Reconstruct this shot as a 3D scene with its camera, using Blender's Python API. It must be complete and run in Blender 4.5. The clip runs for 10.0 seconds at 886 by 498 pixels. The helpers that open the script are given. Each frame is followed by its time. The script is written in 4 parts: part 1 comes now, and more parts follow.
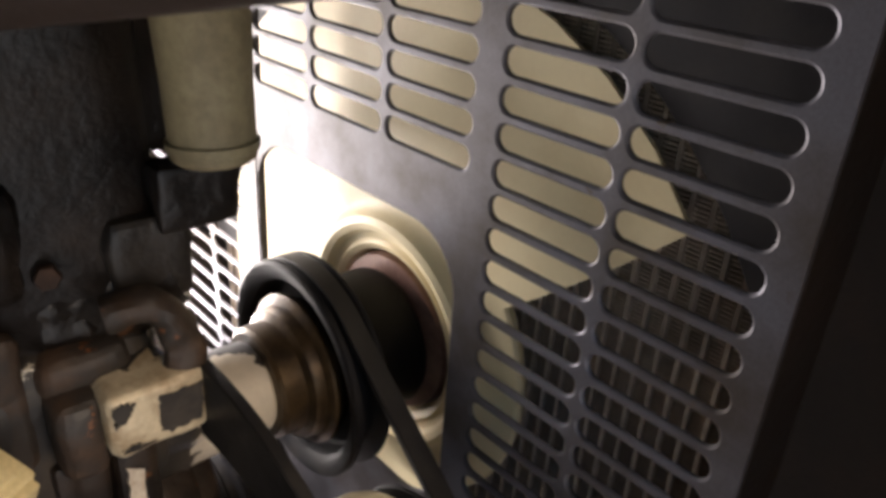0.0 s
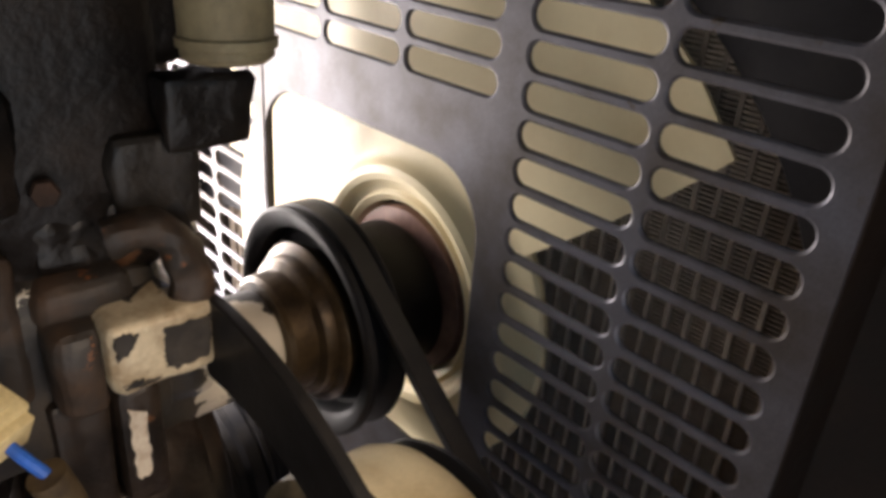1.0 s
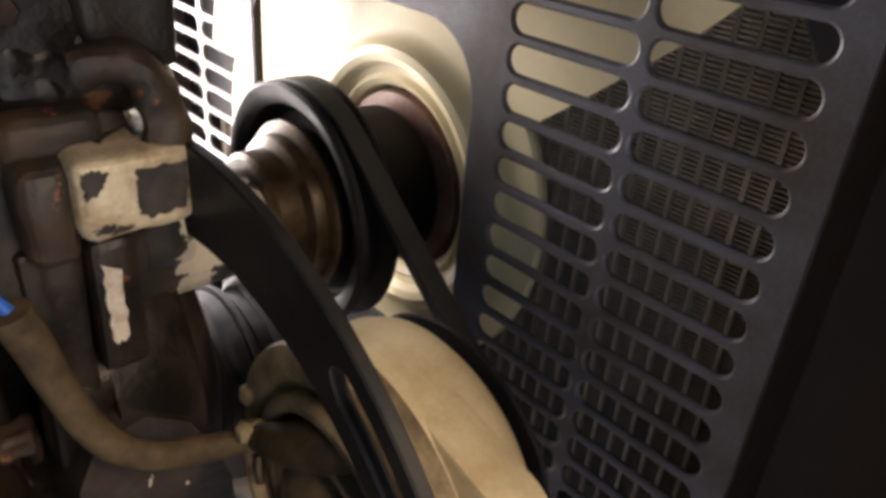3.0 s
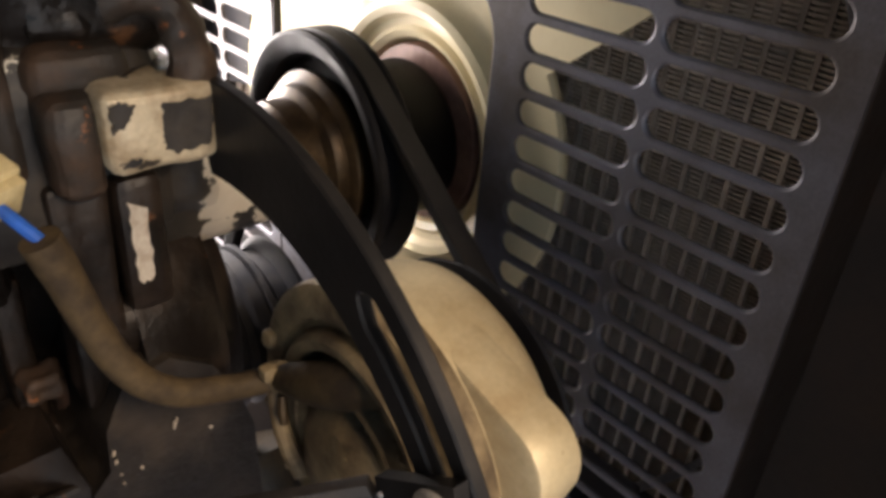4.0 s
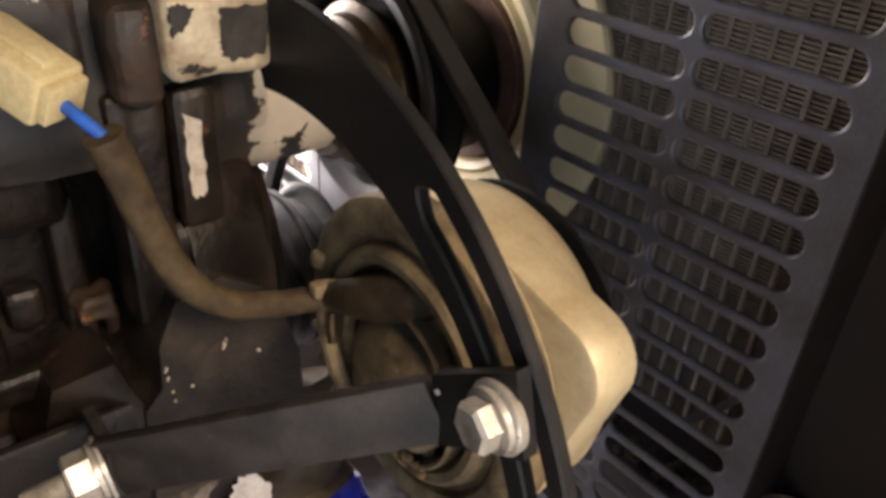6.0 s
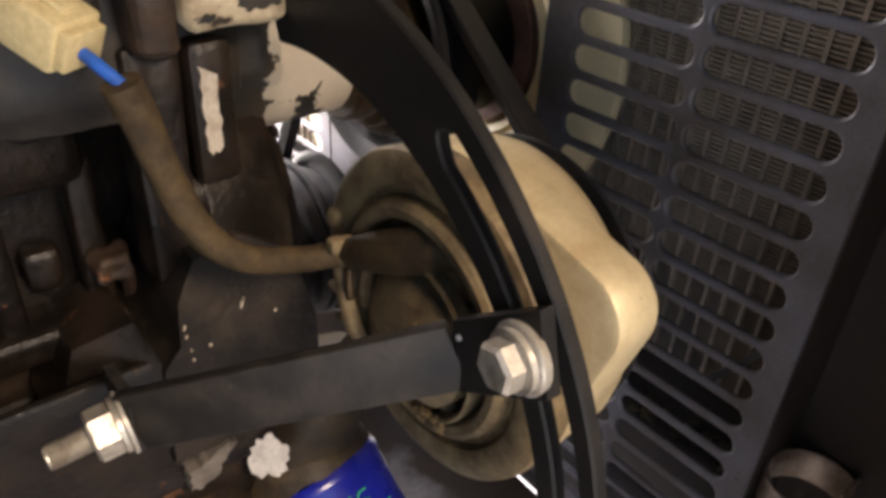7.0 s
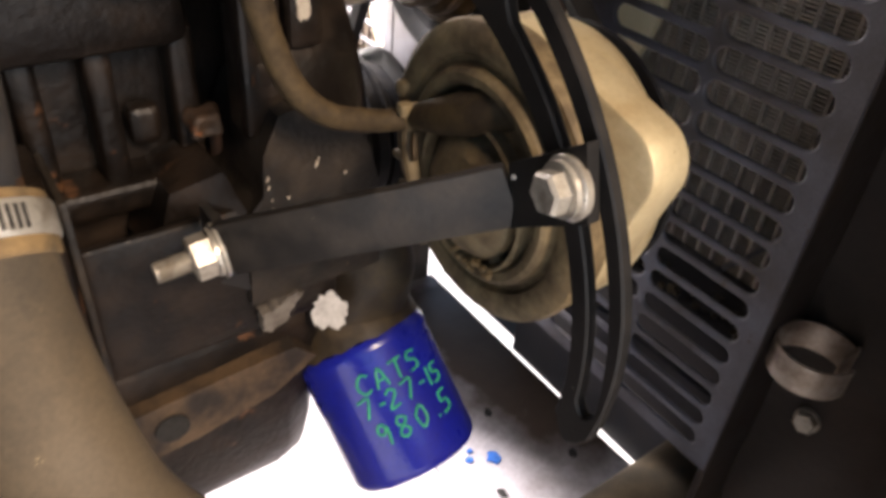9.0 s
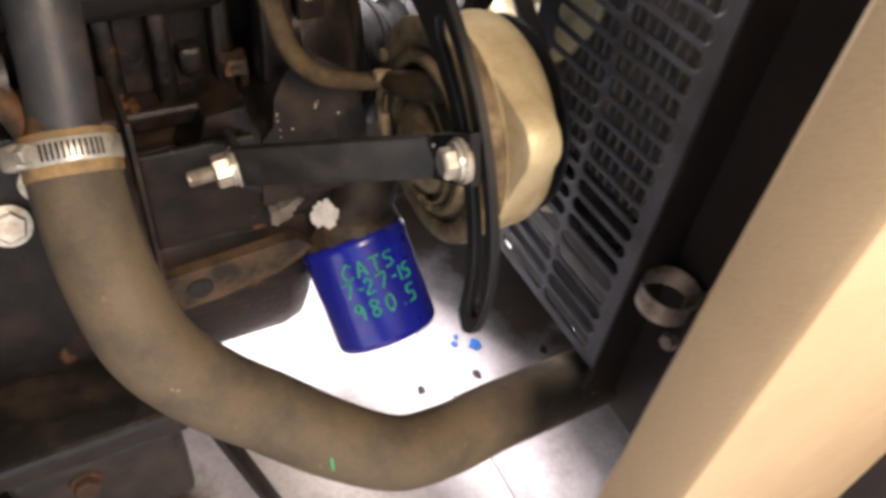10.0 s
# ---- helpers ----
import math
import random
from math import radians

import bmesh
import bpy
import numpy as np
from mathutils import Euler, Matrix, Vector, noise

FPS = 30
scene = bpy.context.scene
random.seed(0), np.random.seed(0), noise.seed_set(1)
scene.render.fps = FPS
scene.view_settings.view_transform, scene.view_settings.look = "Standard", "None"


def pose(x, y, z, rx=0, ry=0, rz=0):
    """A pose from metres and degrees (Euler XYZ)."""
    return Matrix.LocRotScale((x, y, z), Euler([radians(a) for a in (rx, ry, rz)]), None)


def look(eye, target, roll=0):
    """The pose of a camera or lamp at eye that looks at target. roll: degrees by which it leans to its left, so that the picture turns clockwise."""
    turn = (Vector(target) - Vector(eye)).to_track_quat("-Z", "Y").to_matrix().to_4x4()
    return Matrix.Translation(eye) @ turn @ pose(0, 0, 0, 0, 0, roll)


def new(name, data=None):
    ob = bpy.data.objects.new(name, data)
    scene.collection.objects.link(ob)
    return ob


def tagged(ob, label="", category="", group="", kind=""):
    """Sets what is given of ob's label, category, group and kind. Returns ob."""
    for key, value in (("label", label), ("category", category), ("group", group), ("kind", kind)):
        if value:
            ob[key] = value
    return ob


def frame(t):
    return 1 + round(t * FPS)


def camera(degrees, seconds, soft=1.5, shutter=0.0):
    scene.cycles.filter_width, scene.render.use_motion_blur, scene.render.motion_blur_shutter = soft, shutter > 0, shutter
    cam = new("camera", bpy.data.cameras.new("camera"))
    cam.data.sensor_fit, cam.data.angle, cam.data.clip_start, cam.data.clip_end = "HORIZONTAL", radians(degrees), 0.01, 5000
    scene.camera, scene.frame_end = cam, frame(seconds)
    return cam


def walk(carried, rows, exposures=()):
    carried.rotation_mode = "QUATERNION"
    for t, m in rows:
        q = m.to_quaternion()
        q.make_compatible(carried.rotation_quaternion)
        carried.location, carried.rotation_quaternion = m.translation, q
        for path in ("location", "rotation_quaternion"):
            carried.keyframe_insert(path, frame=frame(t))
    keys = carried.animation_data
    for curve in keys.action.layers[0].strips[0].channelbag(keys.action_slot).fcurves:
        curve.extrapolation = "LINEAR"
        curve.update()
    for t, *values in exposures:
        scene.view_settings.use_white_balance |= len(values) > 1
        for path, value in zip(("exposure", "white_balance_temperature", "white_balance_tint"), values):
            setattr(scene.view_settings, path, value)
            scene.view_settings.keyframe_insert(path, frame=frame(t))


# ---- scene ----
cam = camera(61.57, 10.0, soft=3.6, shutter=0.4)
PATH = [
    (0, (-0.0148, 0.0218, 0.5370), (0.6029, 0.6750, 0.0992), 4.10),
    (0.5, (-0.0118, 0.0249, 0.5162), (0.6205, 0.6644, 0.0789), 4.64),
    (1, (-0.0181, 0.0332, 0.4985), (0.6039, 0.6837, 0.0627), 4.67),
    (1.5, (-0.0154, 0.0382, 0.4785), (0.5925, 0.6973, 0.0358), 4.87),
    (2, (-0.0095, 0.0340, 0.4670), (0.6016, 0.6803, 0.0100), 4.94),
    (2.5, (-0.0122, 0.0310, 0.4549), (0.6038, 0.6677, -0.0089), 5.31),
    (3, (-0.0150, 0.0245, 0.4485), (0.5932, 0.6597, -0.0274), 5.13),
    (4.5, (-0.0300, 0.0190, 0.4225), (0.5576, 0.6576, -0.0744), 4.55),
    (5, (-0.0348, 0.0176, 0.4160), (0.5463, 0.6606, -0.0830), 4.25),
    (5.5, (-0.0406, 0.0164, 0.4091), (0.5318, 0.6643, -0.0935), 4.40),
    (7, (-0.0507, 0.0125, 0.3910), (0.5057, 0.6561, -0.1346), 3.50),
    (7.5, (-0.0605, 0.0102, 0.3814), (0.4863, 0.6558, -0.1517), 3.13),
    (8, (-0.0653, 0.0013, 0.3796), (0.4634, 0.6495, -0.1685), 3.67),
    (8.5, (-0.0764, -0.0072, 0.3761), (0.4362, 0.6362, -0.1923), 3.96),
    (9, (-0.0926, -0.0275, 0.3824), (0.4030, 0.6069, -0.2109), 5.07),
    (9.5, (-0.1186, -0.0716, 0.4197), (0.3229, 0.5401, -0.2367), 7.12),
    (10, (-0.0894, -0.1289, 0.4909), (0.3019, 0.4559, -0.2197), 8.74),
]
EXPOSURES = [(0.0, 0.86), (2.5, 0.88), (4.5, 1.08), (5.5, 1.32), (7.0, 1.28), (8.5, 1.45), (9.0, 1.38), (9.5, 0.97), (10.0, 1.30)]
walk(cam, [(t, look(eye, target, roll)) for t, eye, target, roll in PATH], EXPOSURES)
FAR_W, NEAR_W, SUN_W = 2.9, 15.5, 7.0

# ---- world, lamps, exposure ----
world = bpy.data.worlds.new("world")
scene.world = world
world.use_nodes = True
wn = world.node_tree
sky = wn.nodes.new("ShaderNodeTexSky")
sky.sky_type, sky.sun_disc = "NISHITA", False
sky.sun_elevation, sky.sun_rotation = radians(43), radians(-18)
wn.links.new(sky.outputs[0], wn.nodes["Background"].inputs[0])
wn.nodes["Background"].inputs[1].default_value = 0.10


def lamp(name, kind, energy, colour, m, **more):
    data = bpy.data.lights.new(name, kind)
    data.energy, data.color = energy, colour
    if kind == "AREA":
        data.shape, data.size, data.size_y = "RECTANGLE", more["sx"], more["sy"]
    else:
        data.angle = radians(more["angle"])
    ob = new(name, data)
    ob.matrix_world = m
    return ob


lamp("sun", "SUN", SUN_W, (1.0, 0.92, 0.92), look((-0.75, 2.31, 2.25), (0, 0, 0)), angle=9.0)
# daylight through the open far door of the housing
lamp("far_opening_light", "AREA", FAR_W, (1.0, 0.90, 0.86), look((0.1375, 0.677, 0.270), (0.1375, 0.30, 0.21)), sx=0.125, sy=0.37)
# weak warm fill lamp added behind the camera, shining in through the near door
lamp("near_opening_light", "AREA", NEAR_W, (1.0, 0.775, 0.58), look((0.12, -0.95, 1.10), (0.08, 0.25, 0.10)), sx=0.42, sy=0.40)

# ---- materials ----


def mat(name, base, rough=0.6, metal=0.0, second=None, amount=0.5, scale=40.0, fine=400.0, bump=0.3, bump_scale=None,
        spots=None, spot_colour=None, spot_rough=None, spot_metal=None, spot_noise=0.012, spot_scale=120.0,
        speck=None, speck_amount=0.3, speck_scale=250.0, coat=0.0, spec=0.4, grain=0.35, spot_soft=0.0004):
    """Colour varied at two scales, roughness noise and relief; spots: (x, y, z, radius) of ragged places, worn or
    recoloured.
    """
    m = bpy.data.materials.new(name)
    m.use_nodes = True
    nt = m.node_tree
    N, L = nt.nodes, nt.links
    b = N["Principled BSDF"]
    tc = N.new("ShaderNodeTexCoord")

    def noise_node(sc, detail=5.0, rough_=0.6):
        n = N.new("ShaderNodeTexNoise")
        n.inputs["Scale"].default_value = sc
        n.inputs["Detail"].default_value = detail
        n.inputs["Roughness"].default_value = rough_
        L.new(tc.outputs["Object"], n.inputs["Vector"])
        return n

    def ramp(src, lo, hi):
        r = N.new("ShaderNodeMapRange")
        r.inputs[1].default_value, r.inputs[2].default_value = lo, hi
        L.new(src, r.inputs[0])
        return r.outputs[0]

    def mixc(fac, a, c):
        x = N.new("ShaderNodeMix")
        x.data_type = "RGBA"
        if hasattr(fac, "links"):
            L.new(fac, x.inputs[0])
        else:
            x.inputs[0].default_value = fac
        for k, v in ((6, a), (7, c)):
            if hasattr(v, "links"):
                L.new(v, x.inputs[k])
            else:
                x.inputs[k].default_value = (*v, 1)
        return x.outputs[2]

    def mixf(fac, a, c):
        x = N.new("ShaderNodeMix")
        x.data_type = "FLOAT"
        L.new(fac, x.inputs[0])
        for k, v in ((2, a), (3, c)):
            if hasattr(v, "links"):
                L.new(v, x.inputs[k])
            else:
                x.inputs[k].default_value = v
        return x.outputs[0]

    big, small = noise_node(scale), noise_node(fine, 3.0)
    second = second or tuple(c * 0.6 for c in base)
    col = mixc(ramp(big.outputs[0], 0.62 - 0.35 * amount, 0.80 - 0.25 * amount), base, second)
    dark = N.new("ShaderNodeMix")
    dark.data_type, dark.blend_type = "RGBA", "MULTIPLY"
    dark.inputs[0].default_value = grain
    L.new(col, dark.inputs[6])
    g = N.new("ShaderNodeCombineColor")
    gv = ramp(small.outputs[0], 0.1, 0.75)
    for k in range(3):
        L.new(gv, g.inputs[k])
    L.new(g.outputs[0], dark.inputs[7])
    col = dark.outputs[2]
    rgh = ramp(big.outputs[0], 0.2, 0.8)
    rr = N.new("ShaderNodeMapRange")
    rr.inputs[3].default_value, rr.inputs[4].default_value = max(0.05, rough - 0.12), min(1.0, rough + 0.15)
    L.new(rgh, rr.inputs[0])
    rout, mout = rr.outputs[0], None
    if speck:
        sp = noise_node(speck_scale, 4.0, 0.7)
        col = mixc(ramp(sp.outputs[0], 0.74 - 0.25 * speck_amount, 0.78 - 0.25 * speck_amount), col, speck)
    if spots:
        wob = noise_node(spot_scale, 6.0, 0.65)
        best = None
        for x, y, z, r in spots:
            d = N.new("ShaderNodeVectorMath")
            d.operation = "DISTANCE"
            d.inputs[1].default_value = (x, y, z)
            L.new(tc.outputs["Object"], d.inputs[0])
            s = N.new("ShaderNodeMath")
            s.operation = "SUBTRACT"
            L.new(d.outputs["Value"], s.inputs[0])
            s.inputs[1].default_value = r
            if best is None:
                best = s.outputs[0]
            else:
                k = N.new("ShaderNodeMath")
                k.operation = "MINIMUM"
                L.new(best, k.inputs[0])
                L.new(s.outputs[0], k.inputs[1])
                best = k.outputs[0]
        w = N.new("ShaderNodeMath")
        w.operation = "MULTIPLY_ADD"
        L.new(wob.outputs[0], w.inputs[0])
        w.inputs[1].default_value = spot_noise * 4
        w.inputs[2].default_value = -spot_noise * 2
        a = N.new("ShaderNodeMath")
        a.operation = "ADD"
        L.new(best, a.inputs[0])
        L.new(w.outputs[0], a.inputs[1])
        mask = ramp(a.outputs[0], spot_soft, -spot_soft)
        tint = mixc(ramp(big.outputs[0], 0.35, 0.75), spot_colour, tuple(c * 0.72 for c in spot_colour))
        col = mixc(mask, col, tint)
        if spot_rough is not None:
            rout = mixf(mask, rout, spot_rough)
        if spot_metal is not None:
            mout = mixf(mask, metal, spot_metal)
    L.new(col, b.inputs["Base Color"])
    L.new(rout, b.inputs["Roughness"])
    b.inputs["Metallic"].default_value = metal
    if mout is not None:
        L.new(mout, b.inputs["Metallic"])
    b.inputs["Coat Weight"].default_value = coat
    b.inputs["Specular IOR Level"].default_value = spec
    if bump:
        bn = noise_node(bump_scale or fine * 0.6, 4.0)
        bp = N.new("ShaderNodeBump")
        bp.inputs["Strength"].default_value = bump
        bp.inputs["Distance"].default_value = 0.0012
        L.new(bn.outputs[0], bp.inputs["Height"])
        L.new(bp.outputs[0], b.inputs["Normal"])
    return m


M = {}
M["galv"] = mat("galvanised_sheet", (0.142, 0.140, 0.164), 0.52, 0.42, (0.078, 0.066, 0.061), 0.62, 14, 700, 0.16,
                speck=(0.085, 0.066, 0.052), speck_amount=0.35, speck_scale=46)
M["cream"] = mat("cream_plastic", (0.78, 0.68, 0.44), 0.38, 0.0, (0.70, 0.58, 0.34), 0.5, 14, 300, 0.03, grain=0.06)
M["black_rubber"] = mat("black_rubber", (0.018, 0.017, 0.017), 0.55, 0, (0.03, 0.027, 0.024), 0.6, 50, 500, 0.15)
M["pulley"] = mat("black_pulley", (0.010, 0.010, 0.012), 0.55, 0.0, (0.020, 0.018, 0.017), 0.5, 60, 500, 0.25, spec=0.16)
M["spacer"] = mat("dark_spacer_steel", (0.006, 0.0055, 0.0055), 0.5, 0.0, (0.010, 0.009, 0.008), 0.5, 40, 400, 0.1, spec=0.12)
M["copper"] = mat("red_oxide_steel", (0.24, 0.14, 0.11), 0.42, 0.2, (0.17, 0.09, 0.07), 0.5, 50, 300, 0.1)
M["brass"] = mat("yellowed_steel", (0.088, 0.058, 0.029), 0.36, 0.6, (0.030, 0.020, 0.012), 0.6, 45, 400, 0.2)
M["iron"] = mat("black_painted_iron", (0.0068, 0.0050, 0.0040), 0.40, 0.0, (0.022, 0.0138, 0.0086), 0.50, 26, 260, 0.8, bump_scale=150, spec=0.34,
                speck=(0.075, 0.034, 0.015), speck_amount=0.42, speck_scale=30)
M["iron_dust"] = mat("dusty_black_iron", (0.013, 0.0108, 0.009), 0.44, 0.0, (0.036, 0.027, 0.019), 0.5, 28, 300, 0.9, bump_scale=130, spec=0.4,
                     speck=(0.09, 0.055, 0.033), speck_amount=0.2, speck_scale=55)
M["rust"] = mat("rusty_iron", (0.085, 0.038, 0.018), 0.85, 0.0, (0.022, 0.015, 0.012), 0.75, 24, 300, 0.6)
M["black_bar"] = mat("black_painted_bar", (0.011, 0.0105, 0.0105), 0.46, 0.0, (0.022, 0.019, 0.017), 0.4, 30, 500, 0.15, spec=0.3,
                     speck=(0.35, 0.33, 0.30), speck_amount=0.02, speck_scale=160)
M["strap"] = mat("dusty_black_strap", (0.017, 0.0158, 0.0152), 0.5, 0.0, (0.040, 0.034, 0.029), 0.5, 45, 260, 0.35, speck=(0.16, 0.14, 0.12), speck_amount=0.03, speck_scale=140)
M["zinc"] = mat("zinc_plated", (0.56, 0.525, 0.46), 0.34, 0.55, (0.32, 0.28, 0.225), 0.5, 90, 600, 0.12)
M["alu"] = mat("dusty_cast_aluminium", (0.60, 0.505, 0.315), 0.46, 0.15, (0.45, 0.345, 0.19), 0.55, 22, 400, 0.3, grain=0.2,
               speck=(0.33, 0.24, 0.13), speck_amount=0.12, speck_scale=60)
M["alu_dirty"] = mat("brown_dirt_on_aluminium", (0.235, 0.178, 0.098), 0.60, 0.1, (0.085, 0.060, 0.033), 0.6, 38, 300, 0.8,
                     speck=(0.34, 0.24, 0.12), speck_amount=0.2, speck_scale=90)
M["alu_dark"] = mat("oily_brown_casting", (0.034, 0.025, 0.016), 0.5, 0.1, (0.080, 0.055, 0.027), 0.5, 40, 300, 0.5)
M["steel_dark"] = mat("dark_turned_steel", (0.06, 0.06, 0.07), 0.35, 0.7, (0.035, 0.033, 0.035), 0.5, 40, 400, 0.1)
M["blue"] = mat("blue_enamel", (0.012, 0.018, 0.32), 0.30, 0.0, (0.012, 0.014, 0.24), 0.4, 30, 400, 0.03, coat=0.4)
M["green_ink"] = mat("green_marker_ink", (0.05, 0.50, 0.22), 0.5, 0, (0.04, 0.40, 0.2), 0.5, 200, 800, 0.0)
M["blue_dot"] = mat("blue_paint_drop", (0.03, 0.12, 0.42), 0.4, 0, None, 0.5, 200, 800, 0.0)
M["black_hole"] = mat("dark_dirt", (0.02, 0.018, 0.016), 0.9, 0, None, 0.5, 200, 800, 0.2)
M["hose"] = mat("dusty_rubber_hose", (0.115, 0.085, 0.051), 0.72, 0.0, (0.066, 0.052, 0.035), 0.5, 22, 500, 0.25,
                speck=(0.42, 0.32, 0.17), speck_amount=0.16, speck_scale=70)
M["hose_tan"] = mat("tan_stained_rubber", (0.26, 0.17, 0.075), 0.75, 0.0, (0.12, 0.085, 0.045), 0.5, 60, 400, 0.3)
M["hose_dark"] = mat("dark_coolant_pipe", (0.030, 0.029, 0.030), 0.5, 0.0, (0.065, 0.054, 0.044), 0.4, 26, 400, 0.3)
M["loom"] = mat("dusty_wire_sleeve", (0.074, 0.052, 0.027), 0.62, 0, (0.030, 0.022, 0.015), 0.55, 60, 300, 0.4, spec=0.15)
M["sleeve"] = mat("tan_foam_sleeve", (0.33, 0.27, 0.15), 0.6, 0, (0.23, 0.18, 0.10), 0.5, 40, 300, 0.3)
M["connector"] = mat("cream_nylon", (0.66, 0.55, 0.30), 0.45, 0, (0.55, 0.44, 0.23), 0.5, 60, 400, 0.05)
M["blue_wire"] = mat("blue_wire_insulation", (0.03, 0.12, 0.50), 0.4, 0, None, 0.4, 100, 400, 0.0)
M["tan_paint"] = mat("tan_powder_coat", (0.60, 0.435, 0.255), 0.45, 0, (0.54, 0.385, 0.222), 0.5, 10, 900, 0.06)
M["post"] = mat("brown_black_steel", (0.021, 0.015, 0.012), 0.55, 0.0, (0.038, 0.023, 0.016), 0.5, 18, 300, 0.3,
                speck=(0.20, 0.09, 0.04), speck_amount=0.1, speck_scale=50)
M["dark_panel"] = mat("black_shroud_plastic", (0.022, 0.021, 0.025), 0.5, 0, (0.034, 0.030, 0.030), 0.5, 30, 300, 0.1)
M["radiator"] = mat("dusty_radiator_fin", (0.78, 0.68, 0.56), 0.6, 0.0, (0.58, 0.50, 0.41), 0.5, 40, 300, 0.3)
M["tube"] = mat("dark_radiator_tube", (0.42, 0.355, 0.295), 0.6, 0.1, (0.30, 0.25, 0.205), 0.5, 60, 300, 0.2)
M["floor"] = mat("worn_grey_paint_floor", (0.55, 0.51, 0.51), 0.5, 0, (0.38, 0.34, 0.34), 0.55, 9, 160, 0.25,
                 speck=(0.25, 0.22, 0.21), speck_amount=0.08, speck_scale=35,
                 spots=[(-0.12, 0.30, -0.34, 0.05)],
                 spot_colour=(0.055, 0.040, 0.030), spot_noise=0.012, spot_scale=40, spot_soft=0.022)
# soft brown spots run together into a dark band along the outer edge
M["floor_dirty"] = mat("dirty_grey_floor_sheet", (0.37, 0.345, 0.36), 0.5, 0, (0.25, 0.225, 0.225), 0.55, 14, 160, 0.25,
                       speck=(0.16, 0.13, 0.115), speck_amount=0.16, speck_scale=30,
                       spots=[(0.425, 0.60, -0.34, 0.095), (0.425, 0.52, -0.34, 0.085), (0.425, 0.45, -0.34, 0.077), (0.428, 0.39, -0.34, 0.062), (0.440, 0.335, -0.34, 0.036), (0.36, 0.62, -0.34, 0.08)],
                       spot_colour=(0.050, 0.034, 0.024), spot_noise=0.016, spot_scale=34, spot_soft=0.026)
M["concrete"] = mat("pale_concrete", (0.62, 0.60, 0.56), 0.85, 0, (0.5, 0.48, 0.44), 0.5, 3, 60, 0.3)
M["housing"] = mat("housing_inside", (0.11, 0.090, 0.076), 0.7, 0, (0.08, 0.066, 0.055), 0.5, 6, 200, 0.2)
M["chip"] = mat("flaked_primer", (0.56, 0.54, 0.52), 0.7, 0, (0.42, 0.40, 0.38), 0.5, 120, 500, 0.3)
M["flake"] = mat("dusty_bare_primer", (0.46, 0.41, 0.34), 0.6, 0, (0.33, 0.28, 0.22), 0.5, 150, 500, 0.3)
M["oily_tan"] = mat("oily_tan_flange", (0.095, 0.060, 0.032), 0.6, 0.0, (0.020, 0.014, 0.010), 0.66, 34, 300, 0.5)
M["clip_zinc"] = mat("tarnished_clip_steel", (0.46, 0.39, 0.32), 0.45, 0.4, (0.22, 0.16, 0.12), 0.5, 60, 500, 0.15)
M["rust_bright"] = mat("orange_rust", (0.088, 0.038, 0.012), 0.8, 0.0, (0.026, 0.016, 0.011), 0.6, 60, 300, 0.5)
M["rust_iron"] = mat("rust_spotted_casting", (0.022, 0.0175, 0.014), 0.55, 0.0, (0.060, 0.034, 0.019), 0.55, 34, 300, 0.8, bump_scale=140,
                     speck=(0.17, 0.062, 0.020), speck_amount=0.42, speck_scale=42)
M["chip_grey"] = mat("grey_flaked_paint", (0.16, 0.14, 0.12), 0.7, 0, (0.07, 0.058, 0.048), 0.5, 90, 500, 0.3)
M["bare_metal"] = mat("bare_cast_metal", (0.54, 0.46, 0.32), 0.42, 0.2, (0.26, 0.195, 0.115), 0.5, 42, 400, 0.5, grain=0.3,
                      speck=(0.035, 0.027, 0.02), speck_amount=0.3, speck_scale=34)
M["old_paint"] = mat("worn_black_paint", (0.017, 0.0155, 0.014), 0.40, 0.0, (0.042, 0.035, 0.028), 0.5, 45, 300, 0.5, spec=0.4)
M["bare"] = mat("peeling_paint_on_pump", (0.016, 0.0145, 0.0135), 0.45, 0.0, (0.046, 0.036, 0.026), 0.4, 34, 300, 0.35,
                spots=[(0.130, 0.330, 0.285, 0.026), (0.150, 0.335, 0.262, 0.022), (0.112, 0.335, 0.250, 0.012), (0.060, 0.300, 0.345, 0.013), (0.050, 0.304, 0.350, 0.011), (0.066, 0.288, 0.337, 0.0095), (0.066, 0.286, 0.326, 0.0090), (0.067, 0.286, 0.313, 0.0085), (0.068, 0.287, 0.303, 0.0075), (0.080, 0.286, 0.2985, 0.0045), (0.090, 0.286, 0.299, 0.0045), (0.088, 0.300, 0.342, 0.009), (0.094, 0.290, 0.301, 0.006), (0.036, 0.304, 0.352, 0.012), (0.020, 0.310, 0.345, 0.010), (0.116, 0.326, 0.272, 0.016),  (0.070, 0.286, 0.300, 0.008)],
                spot_colour=(0.58, 0.52, 0.42), spot_rough=0.42, spot_metal=0.2, spot_noise=0.008, spot_scale=90)

# ---- mesh helpers ----


def obj(name, bm, material, parent=None, label="", smooth=35):
    me = bpy.data.meshes.new(name)
    bmesh.ops.recalc_face_normals(bm, faces=bm.faces)
    for f in bm.faces:
        f.smooth = smooth > 0
    bm.to_mesh(me)
    bm.free()
    if smooth > 0:
        me.set_sharp_from_angle(angle=radians(smooth))
    for k in (material if isinstance(material, (list, tuple)) else [material]):
        me.materials.append(M[k])
    ob = new(name, me)
    if parent is not None:
        ob.parent = parent
        ob.matrix_parent_inverse = parent.matrix_world.inverted()
    if label:
        tagged(ob, label)
    return ob


def part(name, bm, material, parent, label="", smooth=35):
    return obj(name, bm, material, parent, label, smooth)


